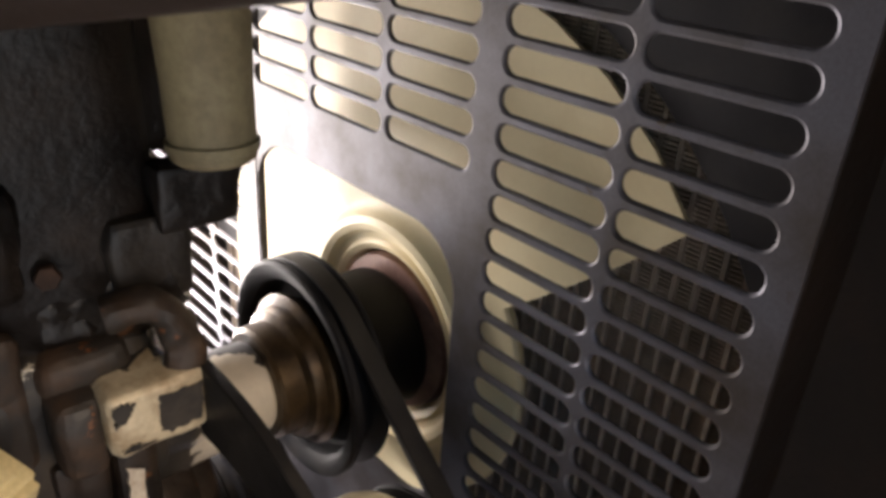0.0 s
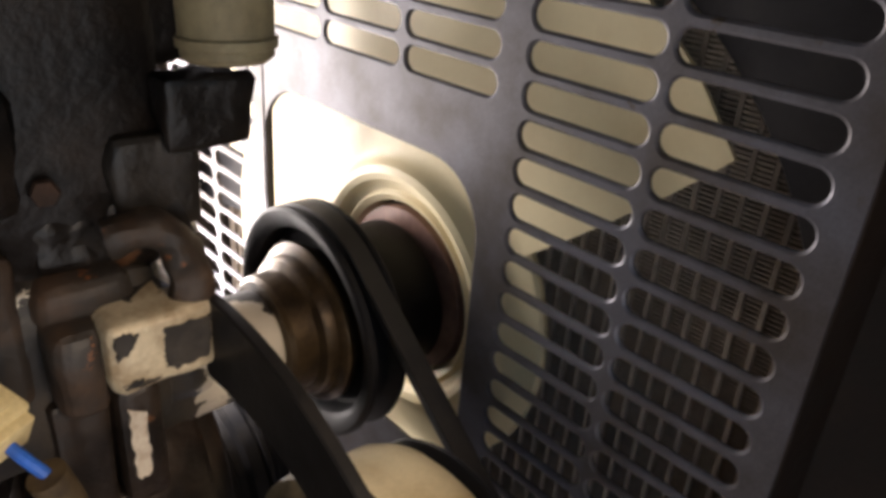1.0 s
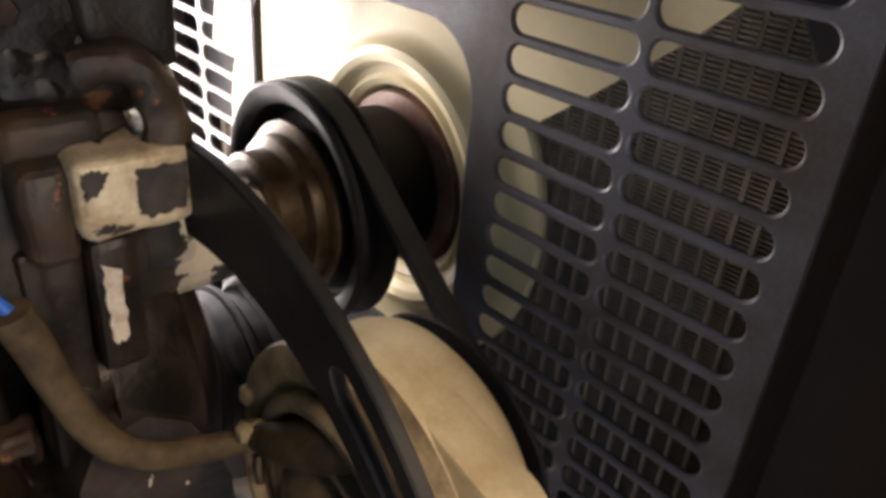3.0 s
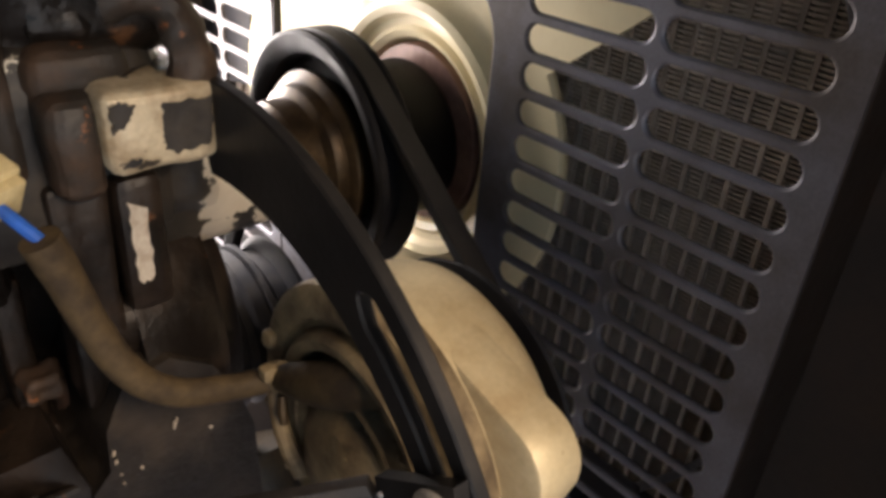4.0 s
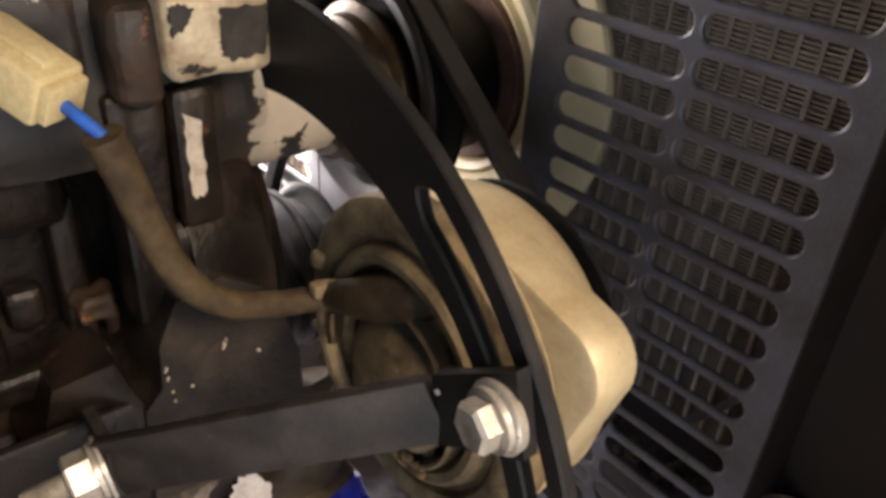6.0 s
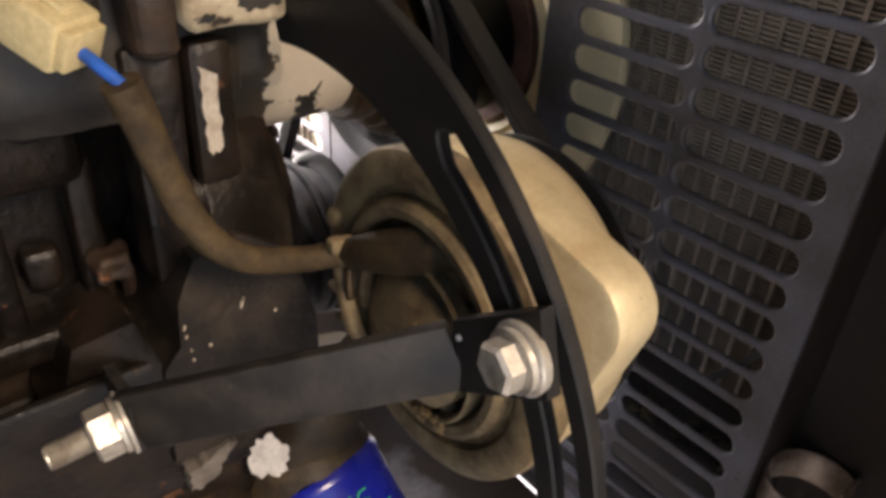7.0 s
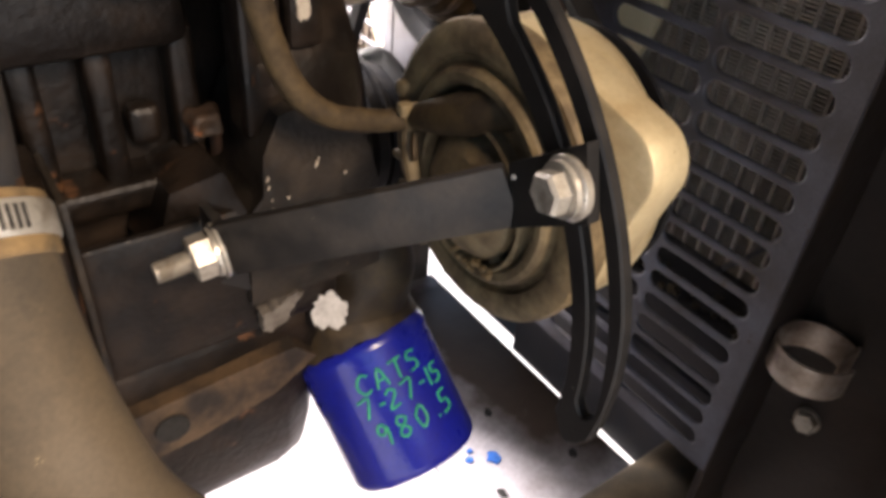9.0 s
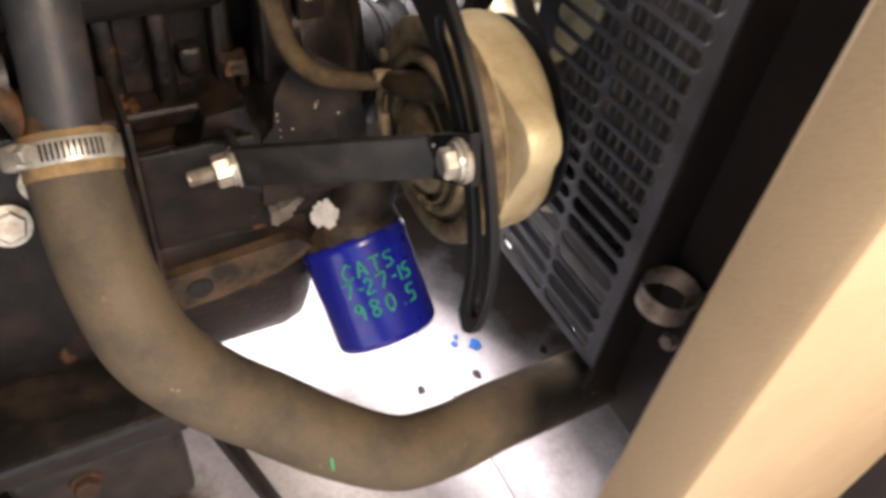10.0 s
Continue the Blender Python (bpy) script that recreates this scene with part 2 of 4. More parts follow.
def thing(name, at, label, category, group="", kind=""):
    ob = new(name)
    ob.empty_display_size = 0.02
    ob.location = at
    ob.matrix_world = Matrix.Translation(at)
    return tagged(ob, label, category, group, kind)


def box(lo, hi, bevel=0.0, m=None, seg=2):
    bm = bmesh.new()
    c = [(a + b) / 2 for a, b in zip(lo, hi)]
    s = [abs(b - a) for a, b in zip(lo, hi)]
    bmesh.ops.create_cube(bm, size=1.0, matrix=Matrix.Translation(c) @ Matrix.Diagonal((*s, 1)))
    if bevel:
        bmesh.ops.bevel(bm, geom=bm.edges[:], offset=bevel, segments=seg, profile=0.5, affect="EDGES")
    if m is not None:
        bmesh.ops.transform(bm, matrix=m, verts=bm.verts)
    return bm


def roughen(bm, amp, scale, cuts=0):
    if cuts:
        bmesh.ops.subdivide_edges(bm, edges=bm.edges[:], cuts=cuts, use_grid_fill=True)
    bm.normal_update()
    for v in bm.verts:
        v.co += v.normal * amp * noise.noise(v.co * scale)
    return bm


def join(*bms):
    out = bmesh.new()
    for b in bms:
        me = bpy.data.meshes.new("tmp")
        b.to_mesh(me)
        out.from_mesh(me)
        bpy.data.meshes.remove(me)
        b.free()
    return out


def basis(axis):
    a = Vector(axis).normalized()
    ref = Vector((0, 0, 1)) if abs(a.z) < 0.9 else Vector((0, 1, 0))
    u = a.cross(ref).normalized()
    v = a.cross(u).normalized()
    return a, u, v


def lathe(profile, origin, axis, n=48, shape=None):
    """Revolve (along, radius) pairs about an axis."""
    a, u, v = basis(axis)
    o = Vector(origin)
    bm = bmesh.new()
    rings = []
    for s, r in profile:
        if r < 1e-6:
            rings.append([bm.verts.new(o + a * s)])
            continue
        ring = []
        for k in range(n):
            w = 2 * math.pi * k / n
            q = r * (shape(w, s) if shape else 1.0)
            ring.append(bm.verts.new(o + a * s + (u * math.cos(w) + v * math.sin(w)) * q))
        rings.append(ring)
    for r0, r1 in zip(rings, rings[1:]):
        for k in range(n):
            j = (k + 1) % n
            if len(r0) == 1 and len(r1) == 1:
                continue
            if len(r0) == 1:
                bm.faces.new((r0[0], r1[j], r1[k]))
            elif len(r1) == 1:
                bm.faces.new((r0[k], r0[j], r1[0]))
            else:
                bm.faces.new((r0[k], r0[j], r1[j], r1[k]))
    return bm


def smooth_path(pts, n=8):
    """Catmull-Rom through points."""
    P = [Vector(p) for p in pts]
    P = [P[0] * 2 - P[1]] + P + [P[-1] * 2 - P[-2]]
    out = []
    for i in range(1, len(P) - 2):
        p0, p1, p2, p3 = P[i - 1:i + 3]
        for k in range(n):
            t = k / n
            out.append(0.5 * ((2 * p1) + (p2 - p0) * t + (2 * p0 - 5 * p1 + 4 * p2 - p3) * t * t + (3 * p1 - p0 - 3 * p2 + p3) * t ** 3))
    out.append(P[-2].copy())
    return out


def tube(pts, radius, n=20, steps=8, cap=True, wob=0.0):
    path = smooth_path(pts, steps)
    m = len(path)
    rad = radius if callable(radius) else (lambda s: radius)
    bm = bmesh.new()
    tang = [(path[min(i + 1, m - 1)] - path[max(i - 1, 0)]).normalized() for i in range(m)]
    a, u, v = basis(tang[0])
    rings = []
    for i, p in enumerate(path):
        t = tang[i]
        u = (u - t * u.dot(t)).normalized()
        v = t.cross(u)
        r = rad(i / (m - 1))
        ring = []
        for k in range(n):
            w = 2 * math.pi * k / n
            d = u * math.cos(w) + v * math.sin(w)
            q = r * (1 + wob * noise.noise((p + d * r) * 60))
            ring.append(bm.verts.new(p + d * q))
        rings.append(ring)
    for r0, r1 in zip(rings, rings[1:]):
        for k in range(n):
            j = (k + 1) % n
            bm.faces.new((r0[k], r0[j], r1[j], r1[k]))
    if cap:
        bm.faces.new(rings[0])
        bm.faces.new(rings[-1][::-1])
    return bm


def extrude(outline, depth):
    """Polygon of 3D points given thickness along the vector depth."""
    bm = bmesh.new()
    d = Vector(depth)
    a = [bm.verts.new(Vector(p)) for p in outline]
    b = [bm.verts.new(Vector(p) + d) for p in outline]
    bm.faces.new(a)
    bm.faces.new(b[::-1])
    for k in range(len(a)):
        j = (k + 1) % len(a)
        bm.faces.new((a[k], a[j], b[j], b[k]))
    return bm


def hexagon(r, h, origin, axis, chamfer=0.12, turn=0.0):
    """Hexagon head with chamfered far end; axis points outwards."""
    a, u, v = basis(axis)
    o = Vector(origin)
    bm = bmesh.new()

    def ring(s, rr, nn=6, rnd=False):
        return [bm.verts.new(o + a * s + (u * math.cos(turn + k * math.pi / 3) + v * math.sin(turn + k * math.pi / 3)) * rr) for k in range(6)]

    rs = [ring(0, r), ring(h * (1 - chamfer), r), ring(h, r * 0.86)]
    for r0, r1 in zip(rs, rs[1:]):
        for k in range(6):
            bm.faces.new((r0[k], r0[(k + 1) % 6], r1[(k + 1) % 6], r1[k]))
    bm.faces.new(rs[0][::-1])
    bm.faces.new(rs[-1])
    return bm


def bolt(name, at, axis, r, head, washer, label, category="bolt", group="", turn=0.2, parent=None, rusty=False):
    """Hexagon bolt head on a washer; axis points out of the surface."""
    a = Vector(axis).normalized()
    k = "rust" if rusty else "zinc"
    b = thing(name, at, label, category, group) if parent is None else parent
    part("bolt_head", hexagon(r, head, Vector(at) + a * 0.0025, a, 0.15, turn), k, b, smooth=20)
    part("washer", lathe([(0, 0), (0, washer), (0.0021, washer), (0.0026, washer * 0.96), (0.0026, 0)], at, a, 32), k, b)
    return b


def cell(bm, x0, x1, ylo, yhi, zlo, zhi, hy0, hy1, hz0, hz1, r, n=6):
    """Rectangle of sheet with a round-cornered hole through it."""
    pts, lip, outer = [], [], []
    for cy, cz, a0 in ((hy1 - r, hz1 - r, 0), (hy0 + r, hz1 - r, 90), (hy0 + r, hz0 + r, 180), (hy1 - r, hz0 + r, 270)):
        ry, rz = (yhi, zhi) if a0 == 0 else (ylo, zhi) if a0 == 90 else (ylo, zlo) if a0 == 180 else (yhi, zlo)
        for k in range(n + 1):
            w = radians(a0 + 90 * k / n)
            y, z = cy + r * math.cos(w), cz + r * math.sin(w)
            pts.append((y, z))
            lip.append((y + 0.0011 * math.cos(w), z + 0.0011 * math.sin(w)))
            f = k / n
            horiz_first = a0 in (0, 180)
            if k == 0:
                o = (ry, z) if horiz_first else (y, rz)
            elif k == n:
                o = (y, rz) if horiz_first else (ry, z)
            else:
                p0 = (ry, cz) if horiz_first else (cy, rz)
                p1 = (cy, rz) if horiz_first else (ry, cz)
                if f < 0.5:
                    g = f * 2
                    o = (p0[0] + ((ry) - p0[0]) * g, p0[1] + ((rz) - p0[1]) * g)
                else:
                    g = f * 2 - 1
                    o = (ry + (p1[0] - ry) * g, rz + (p1[1] - rz) * g)
            outer.append(o)
    m = len(pts)
    fi = [bm.verts.new((x0 + 0.0008, y, z)) for y, z in pts]
    fl = [bm.verts.new((x0, y, z)) for y, z in lip]
    fo = [bm.verts.new((x0, y, z)) for y, z in outer]
    bi = [bm.verts.new((x1, y, z)) for y, z in pts]
    bo = [bm.verts.new((x1, y, z)) for y, z in outer]
    for k in range(m):
        j = (k + 1) % m
        bm.faces.new((fo[k], fo[j], fl[j], fl[k]))
        bm.faces.new((fl[k], fl[j], fi[j], fi[k]))
        bm.faces.new((bi[k], bi[j], bo[j], bo[k]))
        bm.faces.new((fi[k], fi[j], bi[j], bi[k]))


def plate(bm, x0, x1, ylo, yhi, zlo, zhi):
    v = [bm.verts.new((x, y, z)) for x in (x0, x1) for y in (ylo, yhi) for z in (zlo, zhi)]
    for f in ((0, 1, 3, 2), (4, 6, 7, 5), (0, 4, 5, 1), (2, 3, 7, 6), (0, 2, 6, 4), (1, 5, 7, 3)):
        bm.faces.new([v[k] for k in f])

WDIR = -1.0
TEXTS = (("CATS", 0.0290, radians(-44), 0.0135), ("7-27-15", 0.0450, radians(-38), 0.0130), ("980.5", 0.0665, radians(-42), 0.0150))
CL0, CLS = -2.02, -2.42

# ---- setting: floor pan, ground, housing ----
GX = 0.22            # face of the radiator guard
AX_Y, AX_Z = 0.354, 0.265   # axis of fan and water pump
FLOOR = -0.34

tagged(obj("floor", box((-0.95, -0.25, FLOOR - 0.006), (0.2549, 0.700, FLOOR)), "floor", smooth=0), "worn pale grey painted floor pan with stains and holes", "floor", kind="structure")
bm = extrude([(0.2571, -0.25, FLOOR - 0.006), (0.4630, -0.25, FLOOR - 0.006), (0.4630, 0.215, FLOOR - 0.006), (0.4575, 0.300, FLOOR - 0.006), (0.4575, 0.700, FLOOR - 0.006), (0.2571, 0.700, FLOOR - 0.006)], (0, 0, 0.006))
tagged(obj("floor_side_sheet", bm, "floor_dirty", smooth=0), "dirty grey floor sheet, dark brown along its outer edge", "floor", kind="structure")

bm = bmesh.new()
bmesh.ops.create_grid(bm, x_segments=1, y_segments=1, size=60, matrix=Matrix.Translation((0, 0, -0.90)))
tagged(obj("ground", bm, "concrete", smooth=0), "pale sunlit concrete ground outside the housing", "ground", kind="structure")


def wall(name, lo, hi, material, label):
    return tagged(obj(name, box(lo, hi), material, smooth=0), label, "wall", kind="structure")


tagged(obj("floor_edge_rail", box((0.4795, -0.25, FLOOR - 0.003), (0.95, 0.700, FLOOR)), "dark_panel", smooth=0), "dark steel rail along the edge of the floor pan", "rail", kind="structure")
wall("wall_pan_side", (0.4614, 0.335, FLOOR), (0.4650, 0.505, 0.10), "dark_panel", "dark upright sheet along the edge of the floor pan")
wall("wall_pan_side_middle", (0.4665, 0.235, FLOOR), (0.4700, 0.335, 0.10), "dark_panel", "dark upright sheet along the edge of the floor pan")
wall("wall_pan_side_near", (0.4765, -0.25, FLOOR), (0.4800, 0.235, 0.10), "dark_panel", "dark upright sheet along the edge of the floor pan")
# housing walls and roof out of view, added to keep sun and sky out
wall("wall_left", (-0.97, -0.27, -0.90), (-0.95, 0.720, 0.86), "housing", "unseen dark side wall added to shade the engine housing")
wall("wall_far", (-0.95, 0.700, -0.35), (-0.08, 0.720, 0.86), "housing", "unseen dark far wall added to block light beside the open door")
wall("wall_far_right", (0.2185, 0.700, -0.35), (0.450, 0.720, 0.86), "housing", "unseen dark far wall added to block light beside the open door")
wall("wall_far_end", (0.450, 0.700, -0.22), (0.95, 0.720, 0.86), "housing", "unseen dark far wall added to block light behind the radiator end")
# added out of view: keeps the sun off the guard, leaves it on the floor
wall("wall_far_sun_block", (-0.08, 0.700, 0.585), (0.2185, 0.720, 0.86), "housing", "unseen dark sheet added above the far door to block the sun")
wall("wall_right", (0.95, -0.27, -0.90), (0.97, 0.720, 0.86), "housing", "unseen dark end wall added to block light behind the radiator")
wall("wall_near", (-0.95, -0.070, 0.565), (0.90, -0.045, 0.84), "housing", "unseen dark sheet added to shade the inside above the near door opening")
wall("wall_near_left", (-0.95, -0.070, -0.34), (-0.62, -0.045, 0.565), "housing", "unseen dark sheet added to shade the inside beside the near door opening")
tagged(obj("ceiling", box((-0.97, -0.27, 0.84), (0.97, 0.720, 0.86)), "housing", smooth=0), "unseen dark roof sheet added to shade the engine housing", "ceiling", kind="structure")

# tan door jamb with a folded edge
bm = bmesh.new()
prof = [(0.156, 0.006), (0.153, 0.003), (0.153, -0.036), (0.155, -0.041), (0.160, -0.043), (0.9, -0.043), (0.9, -0.040), (0.1615, -0.040), (0.1575, -0.0385), (0.156, -0.035)]
lo = [bm.verts.new((x, y, FLOOR)) for x, y in prof]
hi = [bm.verts.new((x, y, 0.84)) for x, y in prof]
for k in range(len(prof)):
    j = (k + 1) % len(prof)
    bm.faces.new((lo[k], lo[j], hi[j], hi[k]))
bm.faces.new(lo)
bm.faces.new(hi[::-1])
tagged(obj("door_jamb", bm, "tan_paint"), "tan powder-coated sheet steel jamb of the housing door", "door jamb", kind="structure")

# rounded rim over the door opening
bar0, bar1 = Vector((-0.100, 0.2425, 0.5104)), Vector((0.150, 0.0371, 0.5595))
tagged(obj("rail", tube([bar0, (bar0 + bar1) / 2, bar1], 0.019, 16, 4), "post"), "dark steel rail across the top of the opening", "rail", kind="structure")

# marks on the floor
def blot(name, x, y, r, key, label, category, sx=1.0, seed=1):
    rng = random.Random(seed)
    pts = []
    for k in range(14):
        w = 2 * math.pi * k / 14
        q = r * (0.75 + 0.5 * rng.random())
        pts.append((x + q * math.cos(w) * sx, y + q * math.sin(w), FLOOR + 0.0006))
    return tagged(obj(name, extrude(pts, (0, 0, 0.0012)), key, smooth=0), label, category)


blot("paint_drop", 0.323, 0.372, 0.009, "blue_dot", "dried blue paint drop on the floor", "paint drop", seed=3)
blot("paint_drop", 0.297, 0.384, 0.005, "blue_dot", "small dried blue paint drop on the floor", "paint drop", seed=4)
blot("paint_drop", 0.304, 0.394, 0.0035, "blue_dot", "small dried blue paint drop on the floor", "paint drop", seed=6)
for k, (x, y) in enumerate(((0.301, 0.327), (0.220, 0.334), (0.410, 0.326), (0.36, 0.43))):
    blot("floor_hole", x, y, 0.0065, "black_hole", "small dark drain hole in the floor pan", "hole", 0.8, 10 + k)

# ---- radiator guard ----
PITCH, SLOT_H, ROW0 = 0.01688, 0.0123, 0.3992
SHEET = 0.0024
guard = thing("radiator_guard", (GX, 0.28, -0.025), "grey galvanised steel guard with rows of long slots", "guard")
Z_TOP, Z_BOT = ROW0 + PITCH * 12 - 0.00225, ROW0 - PITCH * 22 - 0.0100


def slot_column(bm, y0, y1, left, right, row_from, row_to):
    """Stack of slotted cells; rows counted from ROW0, y0..y1 the slot, left..right the sheet."""
    for k in range(row_from, row_to):
        z = ROW0 + PITCH * k
        cell(bm, GX, GX + SHEET, left, right, z - 0.00225, z - 0.00225 + PITCH, y0, y1, z, z + SLOT_H, SLOT_H / 2 - 0.0001)


bm = bmesh.new()
plate(bm, GX, GX + SHEET, 0.0985, 0.1072, Z_BOT, Z_TOP)
plate(bm, GX, GX + SHEET, 0.1072, 0.2490, Z_BOT, ROW0 - PITCH * 22 - 0.00225)
slot_column(bm, 0.1105, 0.1738, 0.1072, 0.1759, -22, 12)
slot_column(bm, 0.1780, 0.2408, 0.1759, 0.2490, -22, 12)
for y0, y1, l, r in ((0.2572, 0.3210, 0.2490, 0.3235), (0.3260, 0.3925, 0.3235, 0.3950), (0.3975, 0.4590, 0.3950, 0.4615)):
    slot_column(bm, y0, y1, l, r, 1, 12)
zc = ROW0 + PITCH - 0.00225
cell(bm, GX, GX + SHEET, 0.2490, 0.4615, 0.150, zc, 0.2605, 0.4608, 0.1960, 0.3785, 0.036, 10)
plate(bm, GX, GX + SHEET, 0.2490, 0.4615, Z_BOT, 0.150)
bmesh.ops.remove_doubles(bm, verts=bm.verts, dist=2e-5)
part("perforated_sheet", bm, "galv", guard, smooth=30)
bm = bmesh.new()
plate(bm, GX, GX + SHEET, 0.4640, 0.4735, Z_BOT, Z_TOP)
y = 0.4735
for c in range(3):
    slot_column(bm, y + 0.0035, y + 0.0645, y, y + 0.068, -20, 10)
    y += 0.068
plate(bm, GX, GX + SHEET, 0.4735, y, Z_BOT, ROW0 - PITCH * 20 - 0.00225)
plate(bm, GX, GX + SHEET, 0.4735, y, ROW0 + PITCH * 10 - 0.00225, Z_TOP)
bmesh.ops.remove_doubles(bm, verts=bm.verts, dist=2e-5)
part("perforated_sheet", bm, "galv", guard, "second bright galvanised guard sheet with slots", smooth=30)
# folded edge of the seam
part("seam_flange", box((GX + 0.0026, 0.4620, Z_BOT), (GX + 0.0060, 0.4636, Z_TOP)), "dark_panel", guard, smooth=0)

# ---- radiator, shroud ----
rad = thing("radiator", (0.31, 0.3, 0.0), "dusty radiator core with upright tubes and crimped fins", "radiator")
RX = 0.292
y = 0.03
cols = []
while y < 0.66:
    cols.append(y)
    y += 0.0114
verts, faces = [], []
for c in cols:
    a, b = c + 0.0027, c + 0.0113
    z, side = 0.08, 0
    rows = int((0.61 - 0.08) / 0.0024)
    for k in range(rows):
        z0 = 0.08 + k * 0.0024
        jit = 0.0003 * noise.noise(Vector((c * 90, z0 * 300, 0)))
        i = len(verts)
        verts += [(RX + 0.001, a, z0 + jit), (RX + 0.001, b, z0 + jit), (RX + 0.0052, b, z0 + 0.0007), (RX + 0.0052, a, z0 + 0.0007),
                  (RX - 0.0005, a, z0 + 0.0014 + jit), (RX - 0.0005, b, z0 + 0.0014 + jit)]
        faces += [(i, i + 1, i + 2, i + 3), (i, i + 4, i + 5, i + 1)]
me = bpy.data.meshes.new("crimped_fin_bank")
me.from_pydata(verts, [], faces)
me.materials.append(M["radiator"])
fins = new("crimped_fin_bank", me)
fins.parent = rad
fins.matrix_parent_inverse = rad.matrix_world.inverted()
tagged(fins, kind="stuff")
bm = bmesh.new()
plate(bm, RX - 0.0005, RX + 0.0053, 0.0, 0.0024, 0.075, 0.62)
first = part("tube", bm, "tube", rad, smooth=0)
first.location.y += cols[0]
for c in cols[1:]:
    o = first.copy()
    scene.collection.objects.link(o)
    o.location.y += c - cols[0]
part("lower_tank", box((RX - 0.012, 0.02, -0.02), (RX + 0.05, 0.68, 0.074), 0.006), "dark_panel", rad)
part("backing", box((RX + 0.0055, 0.02, 0.0745), (RX + 0.040, 0.68, 0.62)), "tube", rad, smooth=0)

shroud = thing("fan_shroud", (0.28, AX_Y, 0.05), "black fan shroud with a round opening", "shroud")
bm = bmesh.new()
n, R0 = 72, 0.246
ring, rect, ring2 = [], [], []
for k in range(n):
    w = 2 * math.pi * k / n
    dy, dz = math.cos(w), math.sin(w)
    ring.append(bm.verts.new((0.284, AX_Y + R0 * dy, AX_Z + R0 * dz)))
    ring2.append(bm.verts.new((0.276, AX_Y + (R0 + 0.004) * dy, AX_Z + (R0 + 0.004) * dz)))
    s = 0.345 / max(abs(dy), abs(dz))
    rect.append(bm.verts.new((0.278, AX_Y + s * dy, AX_Z + s * dz)))
for k in range(n):
    j = (k + 1) % n
    bm.faces.new((ring[k], ring[j], ring2[j], ring2[k]))
    if rect[k].co.z > 0.19 and rect[j].co.z > 0.19:
        bm.faces.new((ring2[k], ring2[j], rect[j], rect[k]))
part("shroud_panel", bm, "dark_panel", shroud)
part("lower_panel", box((0.2290, 0.106, 0.0200), (0.2330, 0.695, 0.062), 0.001), "dark_panel", shroud, smooth=0)

part("lower_ledge", box((0.2245, 0.109, 0.1050), (0.2800, 0.560, 0.1075), 0.0008), "dark_panel", shroud, smooth=0)
rng = random.Random(5)
crumbs = []
for k in range(70):
    y = 0.112 + 0.085 * rng.random() ** 1.3
    q = 0.0007 + 0.0022 * rng.random() ** 3
    x = 0.2300 + 0.022 * rng.random()
    crumbs.append(roughen(box((x - q, y - q, 0.1075), (x + q, y + q, 0.1075 + 1.5 * q), q * 0.35, None, 1), q * 0.5, 700))
tagged(obj("debris", join(*crumbs), "alu_dark"), "dry dirt and leaf crumbs on the ledge behind the guard", "debris", kind="stuff")

# ---- fan ----
fan = thing("cooling_fan", (0.24, AX_Y, AX_Z), "cream plastic cooling fan with broad blades, at rest", "fan")
C = (0.0, AX_Y, AX_Z)
part("hub", lathe([(0.268, 0.112), (0.262, 0.1145), (0.2592, 0.1135), (0.2587, 0.111), (0.2584, 0.092), (0.2570, 0.087), (0.253, 0.0835), (0.249, 0.081), (0.2475, 0.0765),
                   (0.249, 0.072), (0.254, 0.069), (0.2555, 0.065), (0.253, 0.062), (0.2555, 0.058), (0.264, 0.056), (0.268, 0.053), (0.268, 0.0)], C, (1, 0, 0), 80), "cream", fan)
part("hub_plate", lathe([(0.267, 0.0), (0.256, 0.030), (0.2545, 0.0535), (0.262, 0.055), (0.267, 0.054)], C, (1, 0, 0), 48), "copper", fan, "reddish steel hub plate")


def blade(turn, wide=0.0, more=0.0):
    """Broad blade with nearly radial edges; angles count from the near side upwards."""
    bm = bmesh.new()
    nr, na = 10, 14
    grid = []
    for layer in (0, 1):
        rows = []
        for i in range(nr + 1):
            f = i / nr
            r = 0.1112 + (0.240 - 0.1112) * f
            lead, tail = 33 - wide * f + 4 * f, 102 + 4 * f + more
            row = []
            for j in range(na + 1):
                g = j / na
                w = radians(turn + lead + (tail - lead) * g)
                tip = 1 - 0.025 * (2 * g - 1) ** 4 * f
                x = 0.2588 + min(1.0, (1.35 * f) ** 2) * (0.014 * (1 - g) - 0.0085 * g) + 0.003 * layer
                row.append(bm.verts.new((x, AX_Y - r * tip * math.cos(w), AX_Z + r * tip * math.sin(w))))
            rows.append(row)
        grid.append(rows)
    for layer in (0, 1):
        q = grid[layer]
        for i in range(nr):
            for j in range(na):
                f = (q[i][j], q[i + 1][j], q[i + 1][j + 1], q[i][j + 1])
                bm.faces.new(f if layer else f[::-1])
    edge = [(i, 0) for i in range(nr + 1)] + [(nr, j) for j in range(1, na + 1)] + [(i, na) for i in range(nr - 1, -1, -1)]
    for (i, j), (k, l) in zip(edge, edge[1:]):
        bm.faces.new((grid[0][i][j], grid[0][k][l], grid[1][k][l], grid[1][i][j]))
    return bm


for a, wide, more in ((0, 0, 66), (134, 0, -10), (212, 0, -10)):
    part("blade", blade(a, wide, more), "cream", fan)

